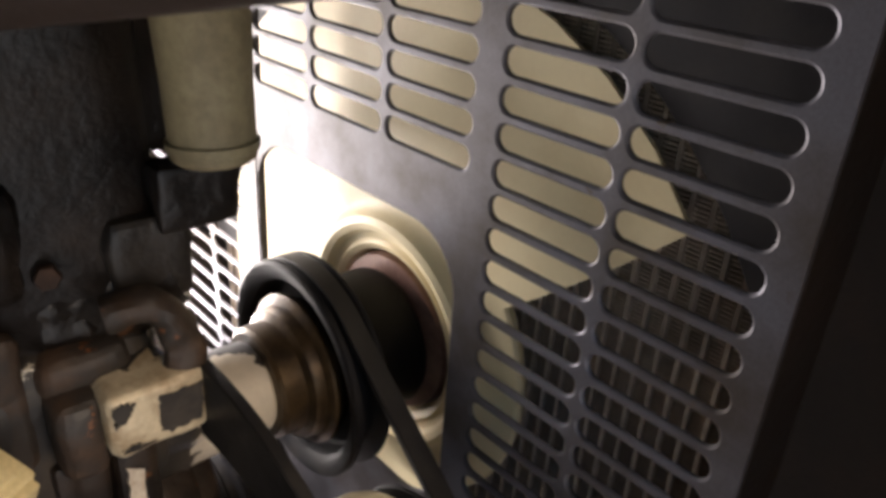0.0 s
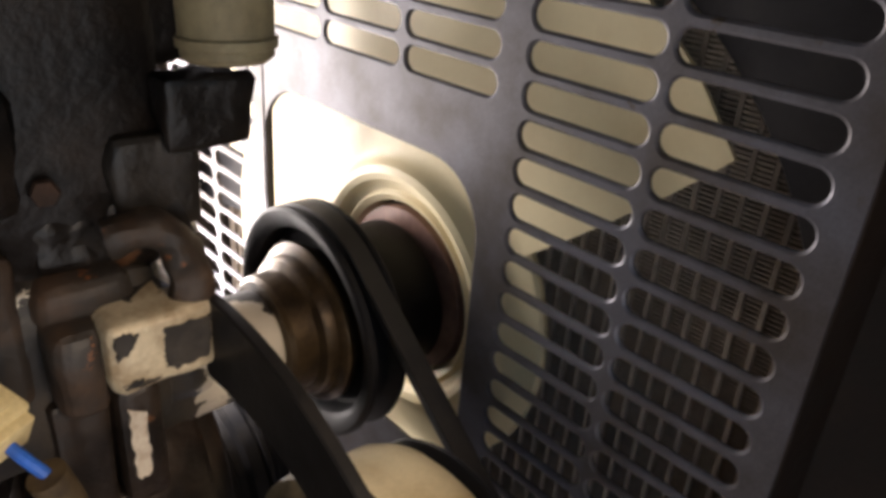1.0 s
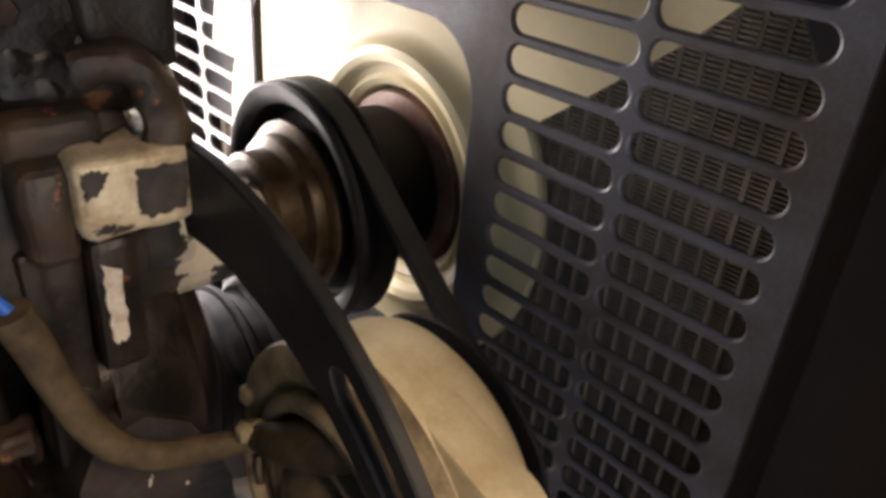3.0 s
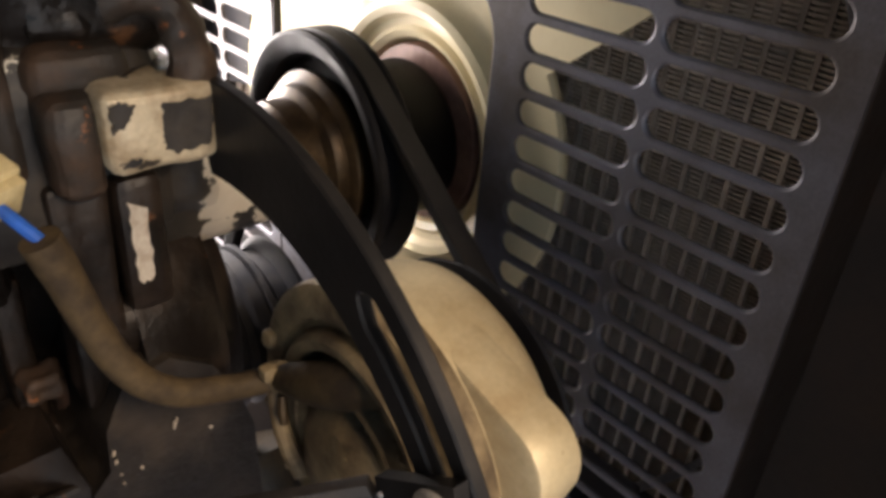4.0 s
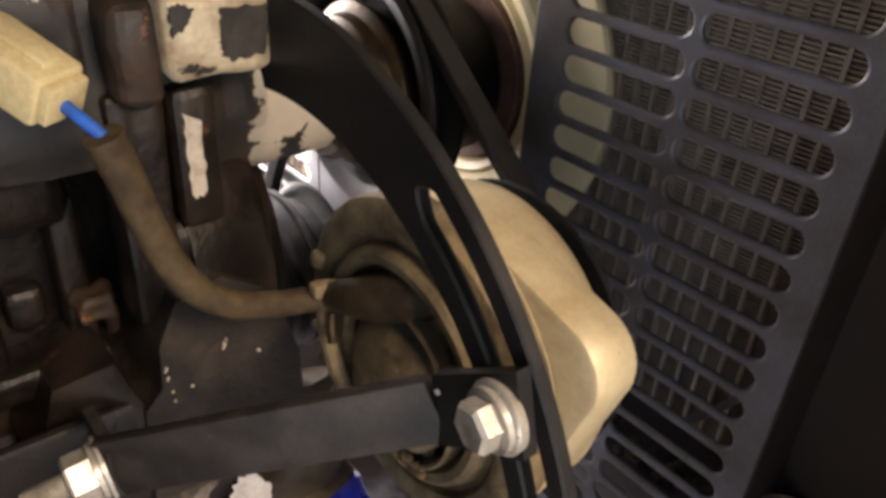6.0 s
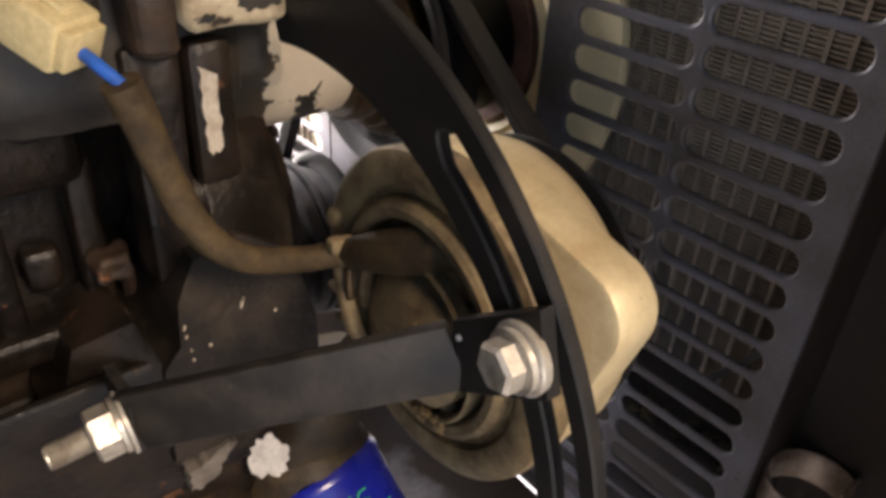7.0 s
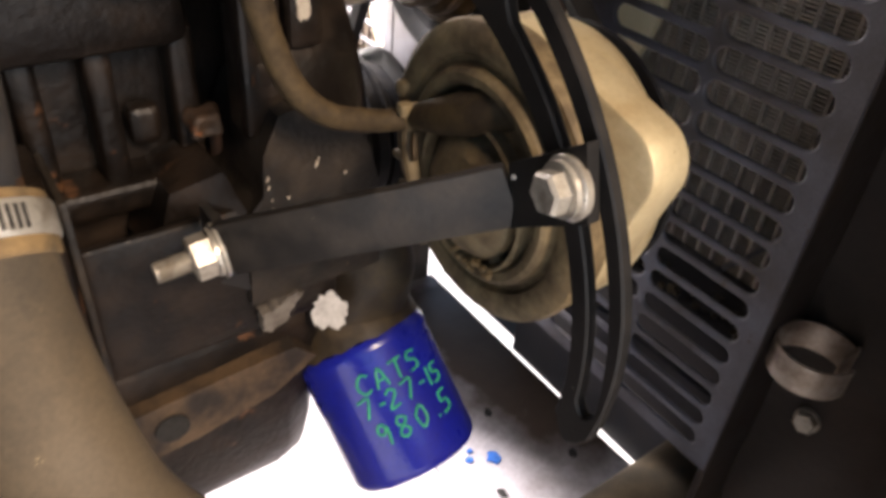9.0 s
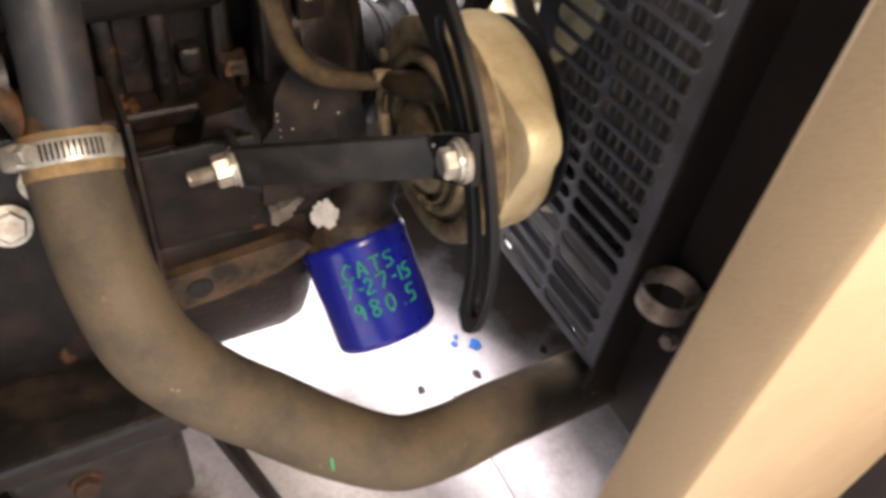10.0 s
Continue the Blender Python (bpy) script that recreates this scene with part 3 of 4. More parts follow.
# ---- water pump with pulley ----
pump = thing("water_pump", (0.1, AX_Y, AX_Z), "water pump with peeling black paint over bare aluminium", "water pump")
part("bearing_nose", lathe([(0.075, 0.0), (0.075, 0.034), (0.098, 0.0325), (0.104, 0.0285), (0.152, 0.0275), (0.154, 0.026), (0.154, 0)], C, (1, 0, 0), 48), "bare", pump)
part("flange", lathe([(0.1542, 0), (0.1542, 0.032), (0.1565, 0.0345), (0.169, 0.0355), (0.1715, 0.0405), (0.1735, 0.0415), (0.178, 0.0420), (0.1795, 0.0465), (0.181, 0.0480), (0.184, 0.0480), (0.1855, 0.0470), (0.1868, 0.0420), (0.1945, 0.0410)], C, (1, 0, 0), 56), "brass", pump, "tarnished steel flange of the pump")
part("pulley", lathe([(0.1950, 0.0), (0.1950, 0.0525), (0.1935, 0.0545), (0.1830, 0.0570), (0.1795, 0.0615), (0.1785, 0.0672), (0.1795, 0.0692), (0.1825, 0.0695), (0.1870, 0.0605), (0.1960, 0.0605),
                      (0.2000, 0.0692), (0.2022, 0.0695), (0.2036, 0.0680), (0.2036, 0.048), (0.2036, 0)], C, (1, 0, 0), 72), "pulley", pump, "black belt pulley")
part("spacer", lathe([(0.2036, 0.0), (0.2036, 0.0455), (0.2055, 0.047), (0.246, 0.047), (0.249, 0.0455), (0.249, 0)], C, (1, 0, 0), 64), "spacer", pump, "dark steel fan spacer")

# ---- belt ----
ALT = (0.0, 0.2125, 0.195)
CRANK = (0.0, 0.447, 0.098)
BX = 0.192


def hull(pts):
    pts = sorted(set(pts))

    def half(seq):
        out = []
        for p in seq:
            while len(out) > 1 and (out[-1][0] - out[-2][0]) * (p[1] - out[-2][1]) - (out[-1][1] - out[-2][1]) * (p[0] - out[-2][0]) <= 0:
                out.pop()
            out.append(p)
        return out[:-1]
    return half(pts) + half(pts[::-1])


circles = ((AX_Y, AX_Z, 0.0662), (ALT[1], ALT[2], 0.033), (CRANK[1], CRANK[2], 0.0565))
loop = hull([(round(y + r * math.cos(2 * math.pi * k / 64), 5), round(z + r * math.sin(2 * math.pi * k / 64), 5)) for y, z, r in circles for k in range(64)])
bm = bmesh.new()
sect = ((-0.0058, 0.0035), (0.0058, 0.0035), (0.0062, 0.0025), (0.0042, -0.0048), (-0.0042, -0.0048), (-0.0062, 0.0025))
rings = []
m = len(loop)
for k in range(m):
    p, q, r = Vector(loop[k - 1]), Vector(loop[k]), Vector(loop[(k + 1) % m])
    t = ((q - p).normalized() + (r - q).normalized()).normalized()
    nrm = Vector((t.y, -t.x))
    rings.append([bm.verts.new((BX + a, q.x + nrm.x * b, q.y + nrm.y * b)) for a, b in sect])
for k in range(m):
    r0, r1 = rings[k], rings[(k + 1) % m]
    for i in range(6):
        j = (i + 1) % 6
        bm.faces.new((r0[i], r0[j], r1[j], r1[i]))
tagged(obj("fan_belt", bm, "black_rubber"), "black rubber V-belt round the pump, alternator and crank pulleys", "belt")

crank = thing("crank_pulley", (0.16, CRANK[1], CRANK[2]), "dark steel grooved crankshaft pulley", "pulley")
part("damper_ring", lathe([(0.145, 0.036), (0.145, 0.056), (0.147, 0.058), (0.154, 0.058), (0.157, 0.053), (0.163, 0.053), (0.166, 0.058), (0.175, 0.058), (0.177, 0.056), (0.177, 0.036)], CRANK, (1, 0, 0), 72), "pulley", crank)
part("belt_groove", lathe([(0.1772, 0.0), (0.1772, 0.0605), (0.181, 0.0605), (0.187, 0.0515), (0.197, 0.0515), (0.203, 0.0605), (0.206, 0.0605), (0.206, 0)], CRANK, (1, 0, 0), 72), "pulley", crank)
part("hub", lathe([(0.100, 0.0), (0.100, 0.030), (0.150, 0.030), (0.150, 0.0365), (0.176, 0.0365)], CRANK, (1, 0, 0), 40), "steel_dark", crank)

# ---- alternator ----
alt = thing("alternator", (0.11, ALT[1], ALT[2] - 0.07), "dusty aluminium alternator caked with brown dirt at its rear", "alternator")
rear = part("rear_cover", lathe([(0.1035, 0.0), (0.1045, 0.010), (0.1075, 0.0175), (0.111, 0.0205), (0.120, 0.0215), (0.123, 0.026), (0.123, 0.042), (0.121, 0.0455), (0.110, 0.0465), (0.1080, 0.048), (0.1077, 0.052), (0.1095, 0.0545),
                          (0.1150, 0.0560), (0.1150, 0.0590), (0.1115, 0.0605), (0.1105, 0.064), (0.1108, 0.0705), (0.1130, 0.0752), (0.117, 0.0762), (0.128, 0.0750)], ALT, (1, 0, 0), 72), "alu_dirty", alt, "rear cover caked with brown dirt")


body = lathe([(0.1275, 0.0725), (0.1285, 0.0745), (0.1345, 0.0745), (0.136, 0.0735), (0.150, 0.0735), (0.158, 0.0730), (0.1655, 0.0702), (0.1710, 0.0640), (0.1735, 0.054), (0.1740, 0.0)], ALT, (1, 0, 0), 72)
part("body", body, "alu", alt, "dusty cast aluminium body")
lug = [(0.1462, 0.2310, 0.0212), (ALT[1], ALT[2], 0.0728)]
outline = hull([(round(y + r * math.cos(2 * math.pi * k / 48), 5), round(z + r * math.sin(2 * math.pi * k / 48), 5)) for y, z, r in lug for k in range(48)])
lug_bm = bmesh.new()
lay = []
for x, s in ((0.1290, -0.003), (0.1302, -0.0008), (0.132, 0.0), (0.150, 0.0), (0.1518, -0.0010), (0.1528, -0.0035)):
    ring = []
    for k, (y, z) in enumerate(outline):
        p, q = Vector(outline[k - 1]), Vector(outline[(k + 1) % len(outline)])
        t = (q - p).normalized()
        ring.append(lug_bm.verts.new((x, y + t.y * s, z - t.x * s)))
    lay.append(ring)
for r0, r1 in zip(lay, lay[1:]):
    for k in range(len(outline)):
        j = (k + 1) % len(outline)
        lug_bm.faces.new((r0[k], r0[j], r1[j], r1[k]))
lug_bm.faces.new(lay[0])
lug_bm.faces.new(lay[-1][::-1])
part("adjusting_lug", lug_bm, "alu", alt)
part("fan_disc", lathe([(0.1760, 0.0), (0.1760, 0.0670), (0.1772, 0.0680), (0.1784, 0.0670), (0.1786, 0)], ALT, (1, 0, 0), 56), "pulley", alt, "dark cooling disc")
part("pulley", lathe([(0.1790, 0.0), (0.1790, 0.022), (0.184, 0.024), (0.1842, 0.037), (0.186, 0.037), (0.190, 0.028), (0.194, 0.028), (0.198, 0.037), (0.200, 0.037), (0.200, 0)], ALT, (1, 0, 0), 48), "pulley", alt)
for a in (150, 195, 248):
    w = radians(a)
    dy, dz = math.cos(w), math.sin(w)
    pts = [(0.1175, ALT[1] + r * dy, ALT[2] + r * dz) for r in (0.020, 0.034, 0.0465)]
    part("rib", tube(pts, 0.0042, 10, 4), "alu_dirty", rear)

for a in (302, 316, 330, 344, 358):
    w = radians(a)
    dy, dz = math.cos(w), math.sin(w)
    part("cooling_fin", tube([(0.1135, ALT[1] + 0.050 * dy, ALT[2] + 0.050 * dz), (0.1085, ALT[1] + 0.060 * dy, ALT[2] + 0.060 * dz), (0.1105, ALT[1] + 0.0735 * dy, ALT[2] + 0.0735 * dz)], 0.0026, 8, 5), "alu_dirty", rear)
part("end_stop", roughen(box((0.1065, 0.2725, 0.2120), (0.1130, 0.2815, 0.2215), 0.003), 0.0008, 120, 2), "alu_dirty", rear)
part("bearing_dome", roughen(lathe([(0.1005, 0.0), (0.1012, 0.014), (0.1040, 0.0255), (0.110, 0.0325), (0.122, 0.0335)], (0, 0.2160, 0.1830), (1, 0, 0), 48), 0.0016, 90), "alu_dirty", rear, "oily brown bearing dome")
part("inner_lip", lathe([(0.114, 0.0375), (0.1090, 0.0385), (0.1080, 0.0397), (0.1090, 0.0410), (0.115, 0.0418)], (0, 0.2150, 0.1850), (1, 0, 0), 48), "alu_dirty", rear)
part("stay", tube([(0.1010, 0.2590, 0.2050), (0.1005, 0.2560, 0.1920), (0.1010, 0.2490, 0.1760), (0.1040, 0.2420, 0.1620)], lambda q: 0.0036 + 0.0012 * q, 10, 6), "alu_dirty", rear)
rng = random.Random(21)
crumbs = []
for k in range(46):
    y, z = 0.2230 - 0.034 * rng.random(), 0.1455 + 0.009 * rng.random()
    q = 0.0006 + 0.0011 * rng.random() ** 2
    crumbs.append(roughen(box((0.1085 - q, y - q, z - q), (0.1085 + q, y + q, z + q * 0.8), q * 0.4, None, 1), q * 0.4, 900))
tagged(obj("dirt_crumbs", join(*crumbs), "hose_tan"), "tan dirt crumbs caught in the alternator cover", "dirt", kind="stuff")

# terminal boot and wire sleeve
boot = thing("rubber_boot", (0.104, 0.253, 0.2), "dusty black rubber boot over the alternator terminal", "boot")
part("boot_body", tube([(0.1015, 0.2585, 0.2093), (0.1040, 0.2480, 0.2145), (0.1070, 0.2350, 0.2200), (0.1110, 0.2210, 0.2265), (0.1170, 0.2100, 0.2320), (0.1250, 0.2040, 0.2350)], lambda s: 0.0052 + 0.0062 * math.sin(min(1, s * 1.3) * math.pi / 2), 20, 6), "loom", boot)
loom = thing("wire_sleeve", (0.03, 0.27, 0.25), "dusty brown sleeve round the alternator wires", "cable")
part("sleeve", tube([(0.022, 0.270, 0.300), (0.027, 0.270, 0.283), (0.034, 0.270, 0.256), (0.044, 0.268, 0.232), (0.060, 0.265, 0.2170), (0.080, 0.2635, 0.2105), (0.092, 0.2615, 0.2090), (0.103, 0.2575, 0.2098)], lambda s: 0.0072 - 0.0014 * s, 20, 8, wob=0.06), "loom", loom)
part("cable_tie", lathe([(-0.0026, 0.0050), (-0.0026, 0.0076), (0.0026, 0.0076), (0.0026, 0.0050)], (0.1030, 0.2570, 0.2102), (0.25, -0.85, 0.42), 24), "alu_dirty", loom, "cable tie round the sleeve")
part("tie_knot", box((0.0930, 0.2525, 0.2130), (0.1000, 0.2590, 0.2200), 0.0015), "alu_dirty", loom)
part("tie_end", tube([(0.1005, 0.2515, 0.205), (0.0995, 0.2500, 0.197), (0.100, 0.2495, 0.190)], 0.0022, 8, 4), "brass", loom)
conn = thing("wire_connector", (0.0, 0.30, 0.32), "cream nylon plug on the engine wiring", "connector")
cu = Vector((-0.018, 0.030, 0.016)).normalized()
cw = Vector((0, 0, 1)) - cu * cu.z
cw.normalize()
cv = cw.cross(cu)
cm = Matrix((cu, cv, cw)).transposed().to_4x4()
cm.translation = Vector((0.014, 0.285, 0.3105))
part("plug_body", box((0.0, -0.011, -0.010), (0.045, 0.011, 0.010), 0.0022, cm), "connector", conn)
part("plug_rib", box((0.004, -0.0045, 0.0095), (0.040, 0.0045, 0.0125), 0.001, cm), "connector", conn)
part("latch", box((-0.004, -0.009, -0.0075), (0.001, 0.009, 0.0075), 0.001, cm), "connector", conn)
part("blue_wire", tube([(0.014, 0.283, 0.309), (0.0175, 0.277, 0.305), (0.0225, 0.2705, 0.299)], 0.0024, 10, 6), "blue_wire", conn, "blue insulated wire")

# ---- slotted adjusting arm ----
arm = thing("slotted_bracket", (0.098, 0.13, 0.25), "black curved slotted bracket that holds the alternator", "bracket")
AXF = 0.0955
OUT_C, OUT_R, IN_C, IN_R = (0.2835, 0.1480), 0.1915, (0.2735, 0.1445), 0.1540


def across(a, f):
    """Point of the bracket at angle a, f from the inner (0) to the outer (1) edge."""
    c, s = math.cos(radians(a)), math.sin(radians(a))
    return tuple((IN_C[k] + IN_R * q) * (1 - f) + (OUT_C[k] + OUT_R * q) * f for k, q in ((0, c), (1, s)))


def bracket_outline():
    T0, T1, S0, S1 = 82.0, 187.0, 124.0, 181.5
    n = 60
    outer = [across(a, 1.0 - 0.22 * max(0.0, (a - 165) / 22) ** 1.5) for a in (T0 + (T1 - T0) * k / n for k in range(n + 1))]
    end = [across(T1 + 4.0 * math.sin(math.pi * k / 8), 0.78 - 0.78 * k / 8) for k in range(1, 8)]
    inner = [across(T1 + (T0 - T1) * k / n, 0.0) for k in range(n + 1)]
    lo_, hi_ = 0.34, 0.71
    slot = [across(S0 + (S1 - S0) * k / n, hi_) for k in range(n + 1)]
    slot += [across(S1 + 2.0 * math.sin(math.pi * k / 8), hi_ + (lo_ - hi_) * k / 8) for k in range(1, 8)]
    slot += [across(S1 + (S0 - S1) * k / n, lo_) for k in range(n + 1)]
    slot += [across(S0 - 2.5 * math.sin(math.pi * k / 8), lo_ + (hi_ - lo_) * k / 8) for k in range(1, 8)]
    return outer + end + inner, slot


outer_line, slot_line = bracket_outline()
bm = bmesh.new()
loops = []
for line in (outer_line, slot_line):
    vs = [bm.verts.new((AXF, y, z)) for y, z in line]
    loops += [bm.edges.new((vs[k], vs[(k + 1) % len(vs)])) for k in range(len(vs))]
bmesh.ops.triangle_fill(bm, use_beauty=True, use_dissolve=False, edges=loops)
geo = bmesh.ops.extrude_face_region(bm, geom=bm.faces[:])
bmesh.ops.translate(bm, verts=[v for v in geo["geom"] if isinstance(v, bmesh.types.BMVert)], vec=(0.006, 0, 0))
bmesh.ops.recalc_face_normals(bm, faces=bm.faces)
rim = [e for e in bm.edges if len(e.link_faces) == 2 and e.calc_face_angle() > 1.2]
bmesh.ops.bevel(bm, geom=rim, offset=0.0009, segments=1, affect="EDGES")
part("slotted_bar", bm, "black_bar", arm)
part("pivot_bolt", hexagon(0.0085, 0.007, (AXF, 0.296, 0.318), (-1, 0, 0), 0.15), "iron_dust", arm, smooth=20)

# strap with bent ends
strap = thing("support_strap", (0.05, 0.2, 0.2), "dusty black flat steel strap between engine and alternator arm", "bracket")
p0, p1 = Vector((0.0000, 0.2625, 0.1605)), Vector((0.0905, 0.1630, 0.2200))
u = (p1 - p0).normalized()
hgt = Vector((0, 0, 1)) - u * u.z
hgt.normalize()
nn = u.cross(hgt).normalized()
sm = Matrix((u, nn, hgt)).transposed().to_4x4()
sm.translation = p0
L_ = (p1 - p0).length
part("strap_bar", box((0, -0.003, -0.0145), (L_, 0.003, 0.0145), 0.0012, sm), "strap", strap)
part("end_tab", extrude([(0.0890, 0.1285, 0.2610), (0.0890, 0.1200, 0.2310), (0.0890, 0.1610, 0.2045), (0.0890, 0.1670, 0.2330)], (0.0060, 0, 0)), "black_bar", strap)
part("end_tab", extrude([p0 + Vector((-0.001, -0.004, -0.0150)), p0 + Vector((-0.001, -0.004, 0.0105)), p0 + Vector((-0.001, 0.030, 0.0085)), p0 + Vector((-0.001, 0.030, -0.0165))], (0.005, 0, 0)), "strap", strap)

adj = thing("adjusting_bolt", (0.0888, 0.1325, 0.2412), "zinc-plated hexagon bolt with washers in the alternator bracket", "bolt")
ba, bo = Vector((-1.0, 0.10, -0.03)).normalized(), Vector((0.0885, 0.1325, 0.2405))
part("washer", lathe([(-0.002, 0), (-0.002, 0.0126), (0.0012, 0.0130), (0.0018, 0.0126), (0.0024, 0.0112), (0.0046, 0.0112), (0.0048, 0)], bo, ba, 36), "zinc", adj)
part("bolt_head", hexagon(0.0090, 0.0074, bo + ba * 0.0046, ba, 0.22, 0.35), "zinc", adj, smooth=20)

nut = thing("strap_nut", p0, "zinc-plated nut and washers on a threaded stud", "nut")
na_ = Vector((-1.0, 0.05, -0.12)).normalized()
nb = p0 + Vector((-0.0015, 0.002, -0.001))
part("washer", lathe([(0, 0), (0, 0.0140), (0.0016, 0.0144), (0.0020, 0.0140), (0.0024, 0.0125), (0.0044, 0.0125), (0.0046, 0)], nb, na_, 36), "zinc", nut)
part("nut_body", hexagon(0.0115, 0.0105, nb + na_ * 0.0046, na_, 0.12, 0.25), "zinc", nut, smooth=20)
th = []
for k in range(15):
    th += [(0.0150 + k * 0.0011, 0.0058), (0.01555 + k * 0.0011, 0.0050)]
part("stud", lathe([(0.0125, 0.0055)] + th + [(0.0318, 0.0052), (0.0324, 0.0044), (0.0324, 0)], nb, na_, 24), "zinc", nut, "threaded steel stud")

# ---- engine ----
eng = thing("engine", (-0.1, 0.5, -0.1), "black painted diesel engine block, dusty with rust and flaked paint", "engine")


def casting(name, lo, hi, key="iron", bevel=0.006, amp=0.0012, cuts=3, label="", scale=70):
    return part(name, roughen(box(lo, hi, bevel), amp, scale, cuts), key, eng, label, smooth=50)


casting("block", (-0.70, 0.372, -0.02), (0.066, 0.690, 0.62), bevel=0.012, cuts=5)
casting("side_rail", (-0.70, 0.345, 0.140), (0.028, 0.375, 0.158), bevel=0.004)
casting("side_rail", (-0.70, 0.335, 0.232), (0.022, 0.375, 0.300), bevel=0.010)
for x in (-0.36, -0.30, -0.24, -0.18, -0.115, -0.065, -0.030, 0.012):
    casting("rib", (x, 0.352, 0.150), (x + 0.014, 0.376, 0.240), bevel=0.004, cuts=2)
casting("boss", (-0.012, 0.360, 0.170), (0.006, 0.374, 0.194), "iron", bevel=0.005)
part("rust_plug", roughen(box((0.030, 0.352, 0.150), (0.052, 0.376, 0.176), 0.006), 0.002, 120, 3), "rust", eng, "rusty core plug")
# bracket body behind the strap
part("mount_bracket", roughen(extrude([(0.024, 0.300, 0.085), (0.026, 0.2955, 0.150), (0.0345, 0.2950, 0.161), (0.0365, 0.2950, 0.185), (0.046, 0.2945, 0.206), (0.068, 0.2945, 0.212), (0.088, 0.2945, 0.200), (0.100, 0.2945, 0.176), (0.108, 0.297, 0.150), (0.112, 0.300, 0.085)], (0, 0.075, 0)), 0.0010, 70), "iron_dust", eng, "dusty black mounting bracket")
part("side_plate", roughen(box((-0.060, 0.306, 0.058), (0.085, 0.312, 0.150), 0.003), 0.0008, 60, 4), "iron", eng)
part("plate_edge", box((-0.0625, 0.298, 0.015), (-0.0585, 0.372, 0.185), 0.001), "iron_dust", eng)
part("crankcase", roughen(box((-0.70, 0.312, -0.010), (0.075, 0.40, 0.060), 0.012), 0.0015, 60, 4), "iron", eng)
fl = extrude([(-0.090, 0.301, 0.0), (-0.060, 0.301, 0.030), (0.000, 0.301, 0.034), (0.050, 0.301, 0.040), (0.066, 0.302, 0.022), (0.034, 0.302, 0.002), (-0.020, 0.302, -0.010), (-0.076, 0.302, -0.014)], (0, 0.03, 0))
part("sump_flange", roughen(fl, 0.004, 70), "oily_tan", eng, "rust-stained sump flange")
part("flange_hole", lathe([(-0.0014, 0), (-0.0014, 0.0105), (0.004, 0.0112)], (-0.034, 0.3012, 0.010), (0, 1, 0), 24), "black_hole", eng)
part("sump", lathe([(-0.30, 0.0), (-0.30, 0.165), (0.045, 0.165), (0.062, 0.160), (0.070, 0.150), (0.071, 0.0)], (0, 0.475, -0.025), (1, 0, 0), 72), "iron", eng, "rounded black sump")
# timing case
part("timing_case", lathe([(0.060, 0.0), (0.060, 0.118), (0.094, 0.116), (0.101, 0.111), (0.104, 0.100), (0.105, 0.0)], (0, 0.415, 0.185), (1, 0, 0), 80), "iron", eng, "round black timing case")
part("front_cover", lathe([(0.095, 0.0), (0.095, 0.097), (0.118, 0.096), (0.1245, 0.0925), (0.1275, 0.086), (0.1285, 0.0)], (0, 0.432, 0.163), (1, 0, 0), 72), "iron", eng, "smooth black front cover")
part("case_boss", roughen(lathe([(0.036, 0.0), (0.036, 0.012), (0.042, 0.0165), (0.086, 0.0165), (0.096, 0.013), (0.099, 0.0)], (0, 0.322, 0.222), (1, 0, 0), 28), 0.0022, 70), "iron", eng)
# pump body and lugs
part("pump_body", roughen(box((-0.02, 0.312, 0.262), (0.092, 0.42, 0.352), 0.016), 0.003, 50, 4), "bare", eng, "pump body with bare metal where paint flaked")
part("arm_lug", roughen(box((0.0535, 0.286, 0.3075), (0.0975, 0.348, 0.3400), 0.0055, seg=3), 0.0016, 90, 3), "bare_metal", eng, "cast lug worn to bare metal")


def ragged(name, pts, depth, key, parent, label, seed, amp=0.0009, steps=6):
    """Layer of old paint or primer: an outline broken up along its edges."""
    rng = random.Random(seed)
    P = [Vector(p) for p in pts]
    out = []
    for i, p in enumerate(P):
        q = P[(i + 1) % len(P)]
        for k in range(steps):
            o = p.lerp(q, k / steps)
            side = (q - p).normalized().cross(Vector(depth).normalized())
            out.append(o + side * rng.uniform(-amp, amp))
    return part(name, extrude(out, depth), key, parent, label, smooth=0)


ragged("old_paint", [(0.0745, 0.2853, 0.3165), (0.0790, 0.2853, 0.3142), (0.0930, 0.2853, 0.3150), (0.0950, 0.2853, 0.3340), (0.0755, 0.2853, 0.3345), (0.0735, 0.2853, 0.3240)], (0, 0.003, 0), "old_paint", eng, "patch of worn black paint", 3)
ragged("old_paint", [(0.0575, 0.2853, 0.3120), (0.0640, 0.2853, 0.3118), (0.0650, 0.2853, 0.3138), (0.0620, 0.2853, 0.3150)], (0, 0.003, 0), "old_paint", eng, "chip of worn black paint", 4, 0.0006)
ragged("old_paint", [(0.0690, 0.302, 0.3402), (0.0860, 0.306, 0.3402), (0.0870, 0.336, 0.3402), (0.0630, 0.338, 0.3402), (0.0640, 0.318, 0.3402)], (0, 0, -0.003), "old_paint", eng, "patch of worn black paint", 5, 0.0016)
ragged("old_paint", [(0.0560, 0.2853, 0.3255), (0.0610, 0.2853, 0.3280), (0.0650, 0.2853, 0.3345), (0.0600, 0.2853, 0.3372), (0.0562, 0.2853, 0.3360)], (0, 0.003, 0), "old_paint", eng, "chip of worn black paint", 14, 0.0008)
part("arm_lug", roughen(box((0.036, 0.294, 0.296), (0.0565, 0.336, 0.338), 0.007, seg=3), 0.003, 70, 3), "rust_iron", eng, "rust-stained rounded lug")
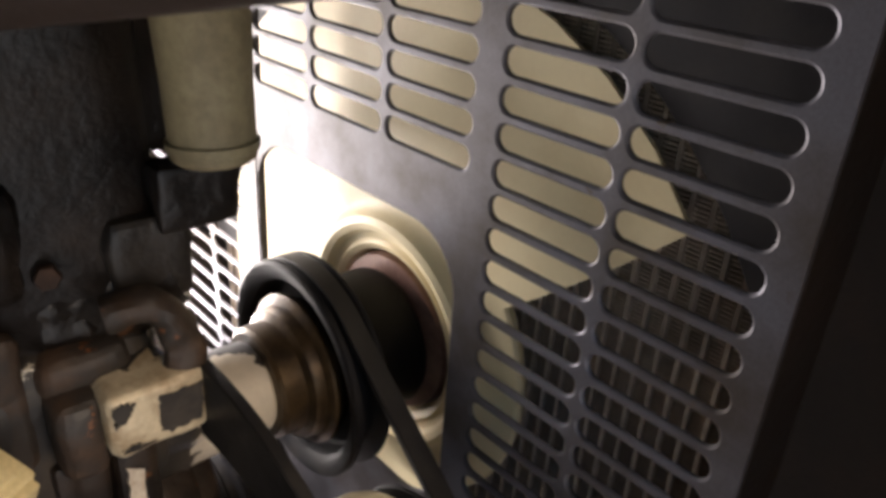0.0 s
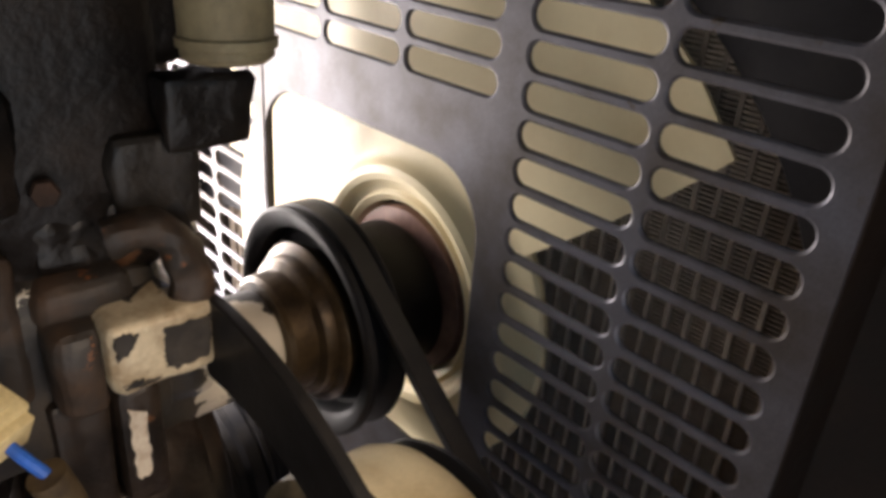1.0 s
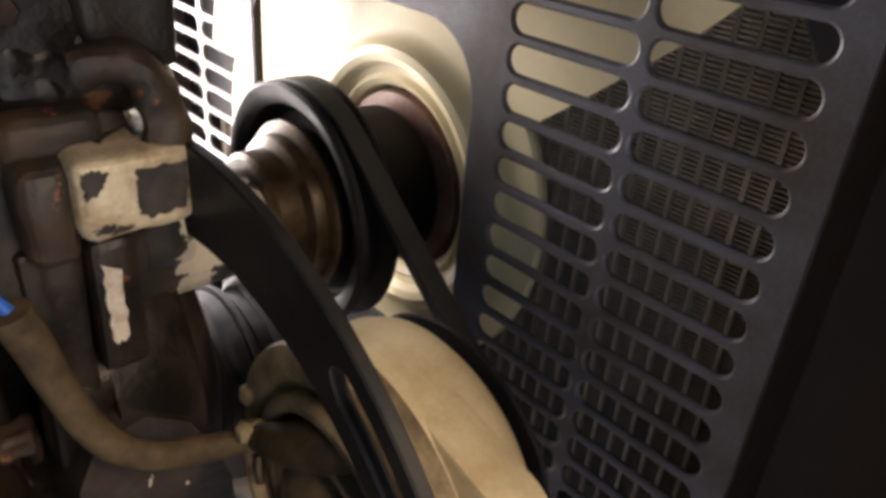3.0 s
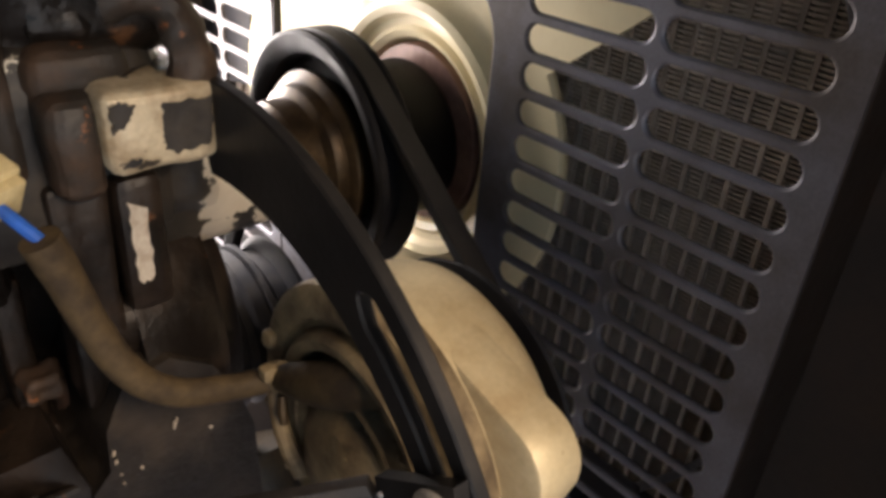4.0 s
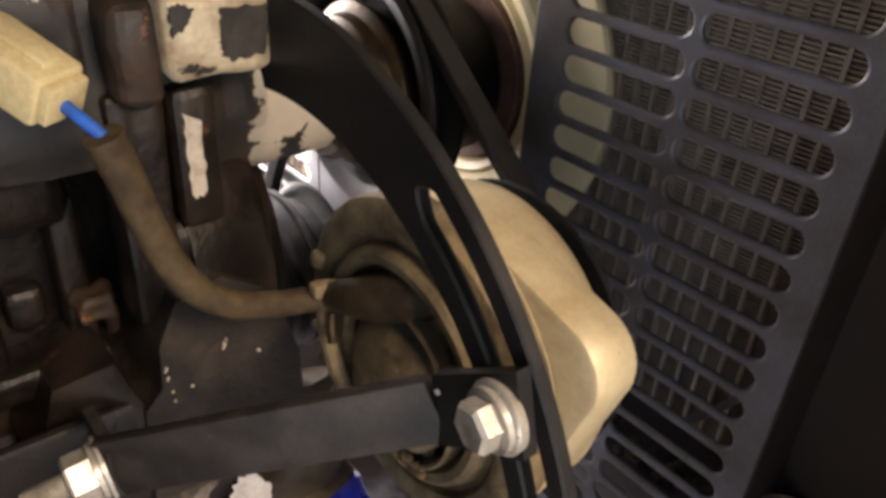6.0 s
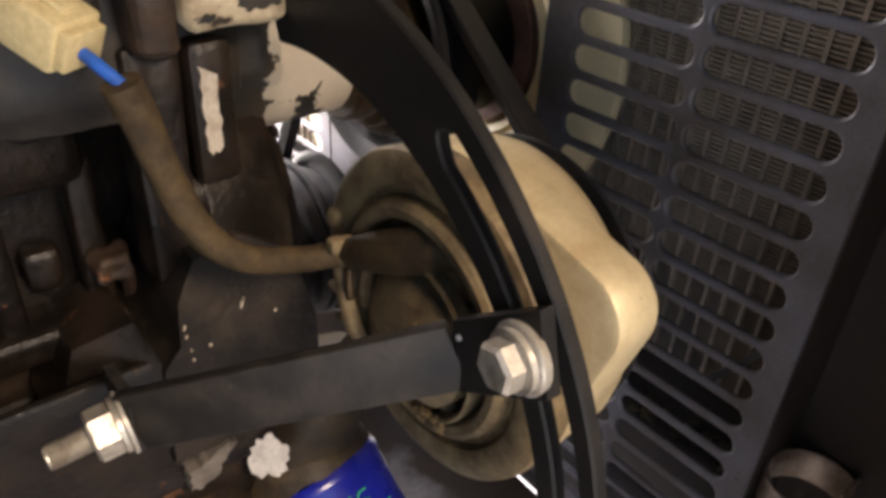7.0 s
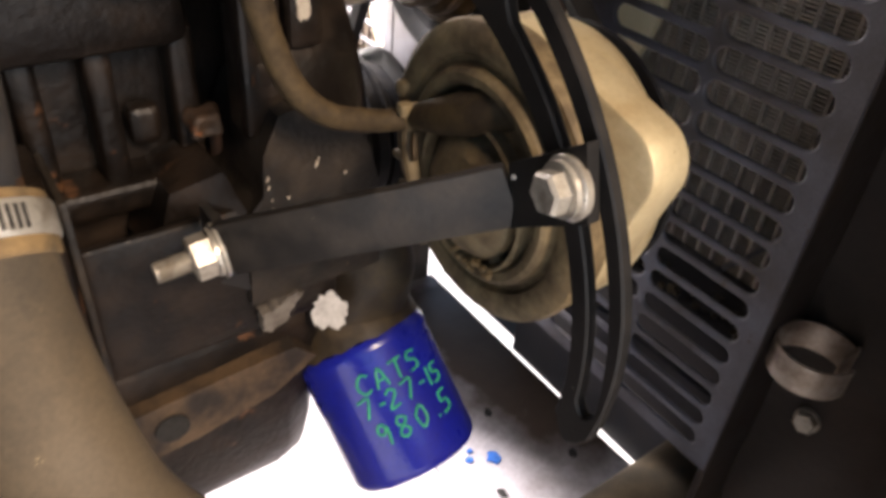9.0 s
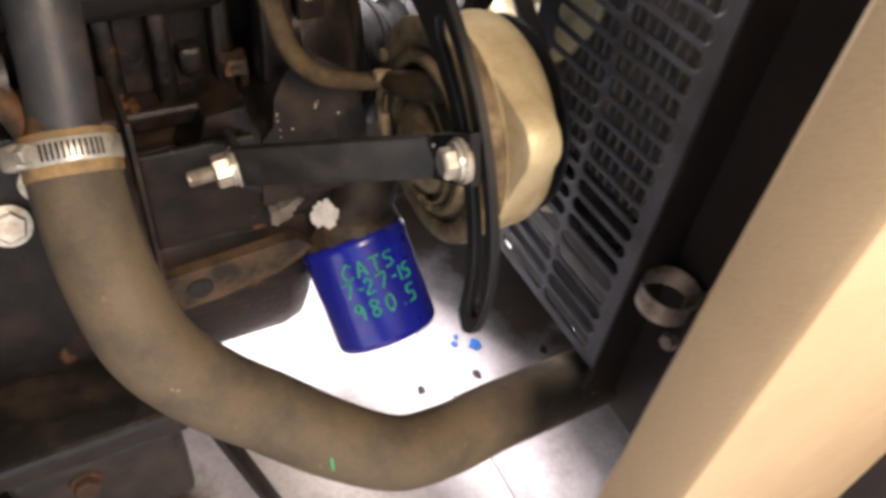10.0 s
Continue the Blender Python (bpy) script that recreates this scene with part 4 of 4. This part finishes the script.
part("arm_lug", roughen(box((-0.004, 0.312, 0.300), (0.032, 0.346, 0.366), 0.005, seg=2), 0.005, 60, 3), "rust_iron", eng, "rusty lug")
part("upright_rib", roughen(box((0.058, 0.302, 0.235), (0.078, 0.330, 0.300), 0.005), 0.0008, 90, 2), "iron", eng)
rng = random.Random(8)
strip = [(0.0622 + rng.uniform(-0.0007, 0.0007), 0.290 - 0.0041 * k) for k in range(10)]
strip += [(0.0640, 0.2505), (0.0652, 0.2522), (0.0668, 0.2508)] + [(0.0694 + 0.0001 * k + rng.uniform(-0.0012, 0.0006), 0.2535 + 0.0040 * k) for k in range(9)]
part("paint_flake", extrude([(x, 0.3012, z) for x, z in strip], (0, 0.002, 0)), "flake", eng, "ragged strip of bare primer", smooth=0)
part("upright_rib", roughen(box((0.034, 0.306, 0.190), (0.056, 0.332, 0.300), 0.003), 0.0030, 70, 3), "iron", eng)
part("pump_neck", roughen(box((0.070, 0.318, 0.262), (0.115, 0.38, 0.306), 0.014), 0.0015, 70, 3), "bare", eng)
# thermostat housing above
casting("thermostat_housing", (-0.03, 0.318, 0.345), (0.100, 0.45, 0.62), "iron", 0.010, 0.006, 5)
part("housing_boss", roughen(lathe([(0, 0), (0, 0.024), (0.03, 0.026), (0.05, 0.021), (0.052, 0)], (0.058, 0.345, 0.356), (0.4, -0.12, 0.15), 28), 0.003, 60), "iron", eng)
part("housing_boss", roughen(box((0.092, 0.306, 0.397), (0.128, 0.330, 0.426), 0.003, seg=2), 0.004, 90, 3), "iron", eng)
casting("outlet_neck", (0.020, 0.326, 0.425), (0.113, 0.40, 0.63), "iron", 0.008, 0.005, 5)
part("small_bolt", hexagon(0.006, 0.006, (0.084, 0.3255, 0.472), (0, -1, 0.1), 0.2), "rust", eng, "rusty bolt")
part("small_bolt", hexagon(0.0055, 0.006, (0.048, 0.317, 0.387), (-0.2, -1, 0.2), 0.2), "rust", eng, "worn bolt head")
part("housing_boss", roughen(box((0.072, 0.312, 0.362), (0.106, 0.345, 0.405), 0.004, seg=2), 0.004, 60, 3), "iron_dust", eng)
part("pump_shelf", roughen(box((0.036, 0.306, 0.330), (0.074, 0.350, 0.352), 0.008, seg=3), 0.0022, 70, 3), "rust_iron", eng, "rust-stained cast shelf")
part("cast_finger", roughen(tube([(0.091, 0.298, 0.334), (0.092, 0.298, 0.350), (0.087, 0.299, 0.364), (0.076, 0.302, 0.370), (0.064, 0.306, 0.368)], 0.0085, 14, 6), 0.0030, 90), "rust_iron", eng)
part("cast_knob", roughen(box((0.040, 0.316, 0.350), (0.066, 0.340, 0.376), 0.007), 0.003, 90, 3), "iron", eng)
part("cast_knob", roughen(box((0.000, 0.305, 0.380), (0.040, 0.325, 0.430), 0.008), 0.003, 60, 3), "iron", eng)

# ribbed air hose beside the engine
rings_ = []
for k in range(34):
    rings_ += [(k * 0.0068, 0.0210), (k * 0.0068 + 0.0022, 0.0235), (k * 0.0068 + 0.0045, 0.0235)]
tagged(obj("ribbed_hose", lathe(rings_, (-0.045, 0.295, 0.345), (-0.02, 0.02, 1), 28), "hose_dark"), "dark ribbed rubber hose beside the engine", "hose")

# hanging tan sleeve
slv = thing("foam_sleeve", (0.100, 0.272, 0.44), "tan rubber sleeve hanging from above", "hose")
part("sleeve_body", lathe([(0, 0), (0, 0.0135), (0.002, 0.0158), (0.03, 0.0162), (0.05, 0.0172), (0.07, 0.0165), (0.4, 0.0165)], (0.1005, 0.270, 0.4405), (0.0, 0.05, 1), 32), "sleeve", slv)
part("end_ring", lathe([(0.0045, 0.0162), (0.0050, 0.0170), (0.0080, 0.0171), (0.0086, 0.0163)], (0.1005, 0.270, 0.4405), (0.0, 0.05, 1), 32), "sleeve", slv)

# ---- oil filter ----
TC, BC, FR = Vector((0.110, 0.3205, -0.003)), Vector((0.1205, 0.254, -0.073)), 0.0495
fa, fu, fv = basis(BC - TC)
FL = (BC - TC).length
filt = thing("oil_filter", TC, "glossy blue spin-on oil filter with green handwriting", "oil filter")
part("can", lathe([(-0.004, 0.0), (-0.004, 0.0480), (-0.001, 0.0500), (0.004, 0.0500), (0.0065, 0.0492), (FL - 0.008, 0.0492), (FL - 0.004, 0.0482), (FL - 0.0006, 0.0450), (FL, 0.042), (FL - 0.003, 0.038), (FL - 0.003, 0)], TC, fa, 64,
                   shape=lambda w, s: 1.0 - (0.012 * abs(math.sin(6 * w)) if s > FL - 0.02 else 0.0)), "blue", filt)

STROKES = {
    "C": [[(0.9, 0.85), (0.5, 1.0), (0.1, 0.7), (0.05, 0.3), (0.4, 0.0), (0.85, 0.15)]],
    "A": [[(0.0, 0.0), (0.45, 1.0), (0.8, 0.0)], [(0.1, 0.35), (0.75, 0.4)]],
    "T": [[(0.0, 0.95), (0.95, 1.0)], [(0.5, 0.98), (0.45, 0.0)]],
    "S": [[(0.85, 0.95), (0.3, 0.95), (0.15, 0.65), (0.7, 0.45), (0.7, 0.1), (0.05, 0.02)]],
    "7": [[(0.0, 0.95), (0.8, 1.0), (0.3, 0.0)]],
    "2": [[(0.05, 0.8), (0.4, 1.0), (0.7, 0.7), (0.05, 0.0), (0.8, 0.05)]],
    "-": [[(0.15, 0.45), (0.6, 0.45)]],
    "1": [[(0.4, 1.0), (0.35, 0.0)]],
    "5": [[(0.8, 1.0), (0.2, 0.95), (0.15, 0.55), (0.65, 0.5), (0.65, 0.1), (0.05, 0.0)]],
    "9": [[(0.7, 0.75), (0.35, 1.0), (0.1, 0.7), (0.4, 0.5), (0.7, 0.8), (0.6, 0.0)]],
    "8": [[(0.7, 0.85), (0.3, 1.0), (0.15, 0.7), (0.7, 0.3), (0.4, 0.0), (0.1, 0.25), (0.65, 0.7), (0.7, 0.85)]],
    "0": [[(0.45, 1.0), (0.1, 0.6), (0.3, 0.0), (0.7, 0.3), (0.65, 0.85), (0.45, 1.0)]],
    ".": [[(0.3, 0.06), (0.38, 0.0)]],
}


def write(text, s_base, w_start, size, adv, slope):
    """Handwriting laid round the can: s along the axis, w the angle."""
    bms = []
    x = 0.0
    for ch in text:
        for line in STROKES[ch]:
            pts = []
            for px, py in line:
                along = x + px * size * 0.8
                w = w_start + WDIR * along / FR
                s = s_base - py * size + slope * along
                d = fu * math.cos(w) + fv * math.sin(w)
                pts.append(TC + fa * s + d * (FR - 0.0002))
            bms.append(tube(pts, 0.00095, 6, 5))
        x += adv * (0.6 if ch in ".-1" else 1.0)
    return part("handwriting", join(*bms), "green_ink", filt, "green marker handwriting", smooth=60)


for text, s, w, size in (TEXTS):
    write(text, s, w, size, size * 0.95, 0.0)

head = thing("filter_head", (0.09, 0.33, 0.05), "oily brown-black casting that holds the oil filter", "casting")
part("head_body", roughen(lathe([(-0.060, 0.0), (-0.060, 0.030), (-0.040, 0.040), (-0.014, 0.0475), (-0.0045, 0.0485), (-0.0045, 0)], TC, fa, 48), 0.005, 70), "alu_dark", head)
part("head_neck", roughen(tube([(0.104, 0.338, 0.012), (0.112, 0.326, 0.042), (0.120, 0.322, 0.070), (0.122, 0.335, 0.095)], lambda q: 0.036 - 0.010 * q, 28, 6), 0.003, 60), "alu_dark", head)
part("head_arm", roughen(box((0.028, 0.325, 0.015), (0.085, 0.372, 0.085), 0.014), 0.002, 60, 3), "iron", head)


def flake(at, normal, r, seed, parent, key="chip", label="ragged patch of bare primer"):
    a, u_, v_ = basis(normal)
    rng = random.Random(seed)
    o = Vector(at)
    pts = []
    for k in range(26):
        w = 2 * math.pi * k / 26
        q = r * (0.78 + 0.36 * rng.random())
        pts.append(o + (u_ * math.cos(w) + v_ * math.sin(w)) * q)
    return part("paint_flake", extrude(pts, a * 0.0012), key, parent, label, smooth=0)


flake((0.0745, 0.2985, 0.0600), (-0.40, -0.72, 0.56), 0.0120, 5, head)
ragged("flake_lug", [(0.0285, 0.297, 0.0650), (0.0330, 0.297, 0.0622), (0.0440, 0.297, 0.0665), (0.0460, 0.297, 0.0730), (0.0560, 0.297, 0.0840), (0.0520, 0.297, 0.0875), (0.0400, 0.297, 0.0800), (0.0290, 0.297, 0.0770)], (0, 0.012, 0), "chip_grey", eng, "lug with flaked grey paint", 21, 0.0011, 4)
part("flake_stub", roughen(box((0.040, 0.322, 0.018), (0.060, 0.335, 0.040), 0.004), 0.001, 90, 2), "chip_grey", head, "stub with flaked grey paint")
for k, (x, z, r) in enumerate(((0.0372, 0.172, 0.0009), (0.0376, 0.1665, 0.0006), (0.066, 0.1735, 0.0012), (0.0675, 0.1765, 0.0005))):
    ragged("paint_chip", [(x - r, 0.2937, z - 1.6 * r), (x + 0.4 * r, 0.2937, z - 0.9 * r), (x + r, 0.2937, z + 1.2 * r), (x - 0.3 * r, 0.2937, z + 1.7 * r)], (0, 0.0015, 0), "flake", eng, "small chip of bare primer", 30 + k, 0.0003, 3)

part("rust_boss", roughen(box((0.0150, 0.336, 0.1790), (0.0320, 0.354, 0.1945), 0.004, seg=3), 0.0040, 90, 4), "rust_iron", eng, "boss with orange rust")
flake((0.0880, 0.1612, 0.2300), (-1, 0, 0), 0.0011, 43, strap, "chip", "small chip in the paint")
for k, (x, z) in enumerate(((0.0385, 0.159), (0.0390, 0.153), (0.0480, 0.158), (0.0830, 0.164))):
    flake((x, 0.2936, z), (0, -1, 0), 0.0005 + 0.0001 * (k % 4), 60 + k, eng, "flake", "small chip of bare primer")
part("gusset", roughen(extrude([(-0.022, 0.318, 0.118), (0.026, 0.300, 0.096), (0.027, 0.299, 0.150), (0.020, 0.312, 0.172), (-0.006, 0.326, 0.158)], (0, 0.05, 0)), 0.0015, 80), "iron", eng, "sloping web of the mounting bracket")

# ---- radiator hose with clamp ----
hose = thing("radiator_hose", (0.0, 0.15, 0.0), "dusty brown-black rubber radiator hose", "hose")
HPTS = [(-0.0955, 0.2400, 0.2280), (-0.0975, 0.2120, 0.1970), (-0.0945, 0.1850, 0.1650), (-0.0845, 0.1640, 0.1260), (-0.0585, 0.1530, 0.0835), (-0.0260, 0.1430, 0.0490),
        (0.0120, 0.1250, 0.0165), (0.0560, 0.1090, -0.0105), (0.0985, 0.1085, -0.0215), (0.1413, 0.1128, -0.0258), (0.1774, 0.1155, -0.0305), (0.2184, 0.1190, -0.0375), (0.2700, 0.1240, -0.0460), (0.33, 0.130, -0.055)]
part("hose_body", tube(HPTS, lambda s: 0.0243 + 0.0032 * min(1.0, max(0.0, (s - 0.08) / 0.32)), 36, 10), "hose", hose)
hd = (Vector(HPTS[0]) - Vector(HPTS[1])).normalized()
part("hose_end", lathe([(-0.013, 0.0245), (-0.012, 0.0254), (-0.008, 0.0256), (-0.007, 0.0252), (0.009, 0.0252), (0.0105, 0.0245), (0.0105, 0.0175)], Vector((-0.0960, 0.2330, 0.2200)), hd, 48), "hose_tan", hose, "tan-stained end of the hose")
for k, (c, dx) in enumerate((((0.004, 0.1420, 0.0480), "green_ink"), ((-0.0450, 0.1560, 0.0915), "black_hole"), ((-0.0370, 0.1560, 0.0860), "black_hole"), ((0.0300, 0.1330, 0.0330), "black_hole"))):
    part("paint_mark", lathe([(0, 0.0), (0.0008, 0.0016), (0.0, 0.0028)], c, (-0.3, -0.5, 0.8), 8), dx, hose, "small mark on the rubber")
part("paint_mark", tube([(0.0030, 0.1045, 0.0330), (0.0022, 0.1010, 0.0290), (0.0018, 0.0985, 0.0240)], 0.0009, 6, 4), "green_ink", hose, "green marker stroke on the rubber")
pipe = thing("coolant_pipe", (-0.098, 0.24, 0.25), "dark metal coolant pipe above the hose", "pipe")
part("pipe_body", tube([(-0.0965, 0.226, 0.213), (-0.0945, 0.237, 0.235), (-0.0910, 0.250, 0.262), (-0.0880, 0.266, 0.295), (-0.085, 0.29, 0.325), (-0.083, 0.34, 0.34)], 0.0178, 30, 8), "hose_dark", pipe)
part("rust_crust", roughen(lathe([(-0.004, 0.0170), (-0.003, 0.0192), (0.006, 0.0196), (0.012, 0.0186), (0.017, 0.0172)], (-0.0958, 0.2325, 0.2270), (0.10, 0.52, 0.85), 32), 0.0035, 70), "rust_bright", pipe, "crust of orange rust and dirt")
clamp = thing("hose_clamp", (-0.0985, 0.228, 0.216), "silver worm-drive hose clamp with slotted band", "hose clamp")
ca = (Vector(HPTS[0]) - Vector(HPTS[1])).normalized()
cc = Vector((-0.0960, 0.2330, 0.2200))
cband = part("band", lathe([(-0.0065, 0.0254), (-0.0065, 0.0264), (-0.0058, 0.0268), (0.0058, 0.0268), (0.0065, 0.0264), (0.0065, 0.0254)], cc, ca, 64), "zinc", clamp)
_, cu_, cv_ = basis(ca)
for k in range(12):
    w = CL0 + k * 0.104
    d = cu_ * math.cos(w) + cv_ * math.sin(w)
    tdir = ca.cross(d)
    mm = Matrix((tdir, ca, d)).transposed().to_4x4()
    mm.translation = cc + d * 0.0268
    part("band_slot", box((-0.00075, -0.0044, -0.0003), (0.00075, 0.0044, 0.0002), 0, mm), "black_hole", cband, smooth=0)
wS = CLS
d = cu_ * math.cos(wS) + cv_ * math.sin(wS)
tdir = ca.cross(d)
mm = Matrix((tdir, ca, d)).transposed().to_4x4()
mm.translation = cc + d * 0.0310
part("screw_housing", box((-0.009, -0.0068, -0.0045), (0.007, 0.0068, 0.0050), 0.003, mm, 3), "zinc", clamp)
part("worm_screw", hexagon(0.0058, 0.007, cc + d * 0.0320 + tdir * 0.006, tdir, 0.2, 0.3), "zinc", clamp, smooth=20)

# second hose joint and bolts beside the pipe
j2 = thing("hose_clamp", (-0.138, 0.25, 0.245), "silver hose clamp on a small hose beside the pipe", "hose clamp")
part("small_hose", tube([(-0.20, 0.262, 0.262), (-0.165, 0.262, 0.258), (-0.138, 0.263, 0.255), (-0.115, 0.264, 0.252)], 0.0125, 20, 5), "hose_dark", j2)
part("band", lathe([(-0.005, 0.0126), (-0.005, 0.0138), (0.005, 0.0138), (0.005, 0.0126)], (-0.150, 0.2625, 0.2565), (1, 0.02, -0.1), 32), "zinc", j2)
part("worm_screw", hexagon(0.006, 0.008, (-0.144, 0.252, 0.243), (0.2, -0.9, -0.2), 0.2), "zinc", j2, smooth=20)
part("rusty_elbow", roughen(tube([(-0.124, 0.258, 0.252), (-0.117, 0.250, 0.240), (-0.109, 0.243, 0.229)], 0.0085, 14, 5), 0.0028, 90), "rust_bright", j2, "rusty elbow")
bolt("flange_bolt", (-0.143, 0.2785, 0.141), (0.1, -0.85, 0.45), 0.0105, 0.0075, 0.0138, "steel hexagon bolt in the engine bracket", group="bracket bolts")
bolt("flange_bolt", (-0.118, 0.262, 0.182), (0.1, -0.85, 0.45), 0.0085, 0.0065, 0.0110, "steel hexagon bolt behind the hose", group="bracket bolts")
casting("bracket_face", (-0.30, 0.284, -0.02), (-0.064, 0.34, 0.20), "iron", 0.006)

# engine mount at the bottom
mount = thing("engine_mount", (-0.15, 0.25, -0.12), "rust-stained black engine mount bracket", "bracket")
part("mount_top", roughen(box((-0.225, 0.235, -0.085), (-0.070, 0.33, -0.055), 0.006), 0.0015, 60, 3), "iron_dust", mount)
part("mount_body", roughen(box((-0.215, 0.240, -0.20), (-0.078, 0.33, -0.083), 0.008), 0.0015, 60, 3), "iron_dust", mount)
part("mount_side", box((-0.232, 0.225, -0.34), (-0.222, 0.34, 0.05), 0.002), "iron", mount)
bolt("mount_bolt", (-0.160, 0.2395, -0.115), (0, -1, 0.1), 0.011, 0.008, 0.013, "rusty bolt in the engine mount", rusty=True)
tagged(obj("strut", box((-0.007, -0.004, -0.16), (0.007, 0.004, 0.16), 0.001, look((-0.048, 0.205, -0.075), (0.03, 0.145, -0.34)) @ pose(0, 0, -0.14)), "iron"), "thin dark steel strut under the hose", "strut")

# ---- corner post, clip ----
post = thing("corner_post", (0.26, 0.05, FLOOR), "brown-black steel corner post beside the guard", "post")
part("post_face", box((0.262, -0.036, -0.060), (0.268, 0.104, 0.84), 0.001), "post", post, smooth=0)
part("post_flange", box((0.2235, 0.0985, -0.06), (0.2615, 0.1035, 0.80), 0.001), "post", post, smooth=0)
part("post_flange", box((0.206, -0.036, FLOOR), (0.2615, -0.031, 0.84), 0.001), "post", post, smooth=0)
bolt("post_bolt", (0.2615, 0.0725, 0.0655), (-1, -0.1, 0.15), 0.0066, 0.005, 0.0075, "small tarnished bolt in the corner post", turn=0.4)
clip = thing("hose_clip", (0.245, 0.078, 0.12), "open silver steel band clip on the post", "clip")
bm = bmesh.new()
n = 40
rr = 0.0195
prev = None
for k in range(n + 1):
    w = radians(-40 + 312 * k / n)
    sq = [bm.verts.new((0.2405 + (rr + q) * math.cos(w), 0.079 + (rr + q) * math.sin(w) * 1.0, z)) for q in (0, 0.0012) for z in (0.1105, 0.1285)]
    if prev:
        for i, j in ((0, 1), (1, 3), (3, 2), (2, 0)):
            bm.faces.new((prev[i], prev[j], sq[j], sq[i]))
    else:
        bm.faces.new((sq[0], sq[1], sq[3], sq[2]))
    prev = sq
bm.faces.new((prev[0], prev[2], prev[3], prev[1]))
part("band", bm, "clip_zinc", clip)
part("clip_tab", box((0.244, 0.066, 0.1105), (0.2605, 0.0675, 0.1285), 0), "clip_zinc", clip, smooth=0)
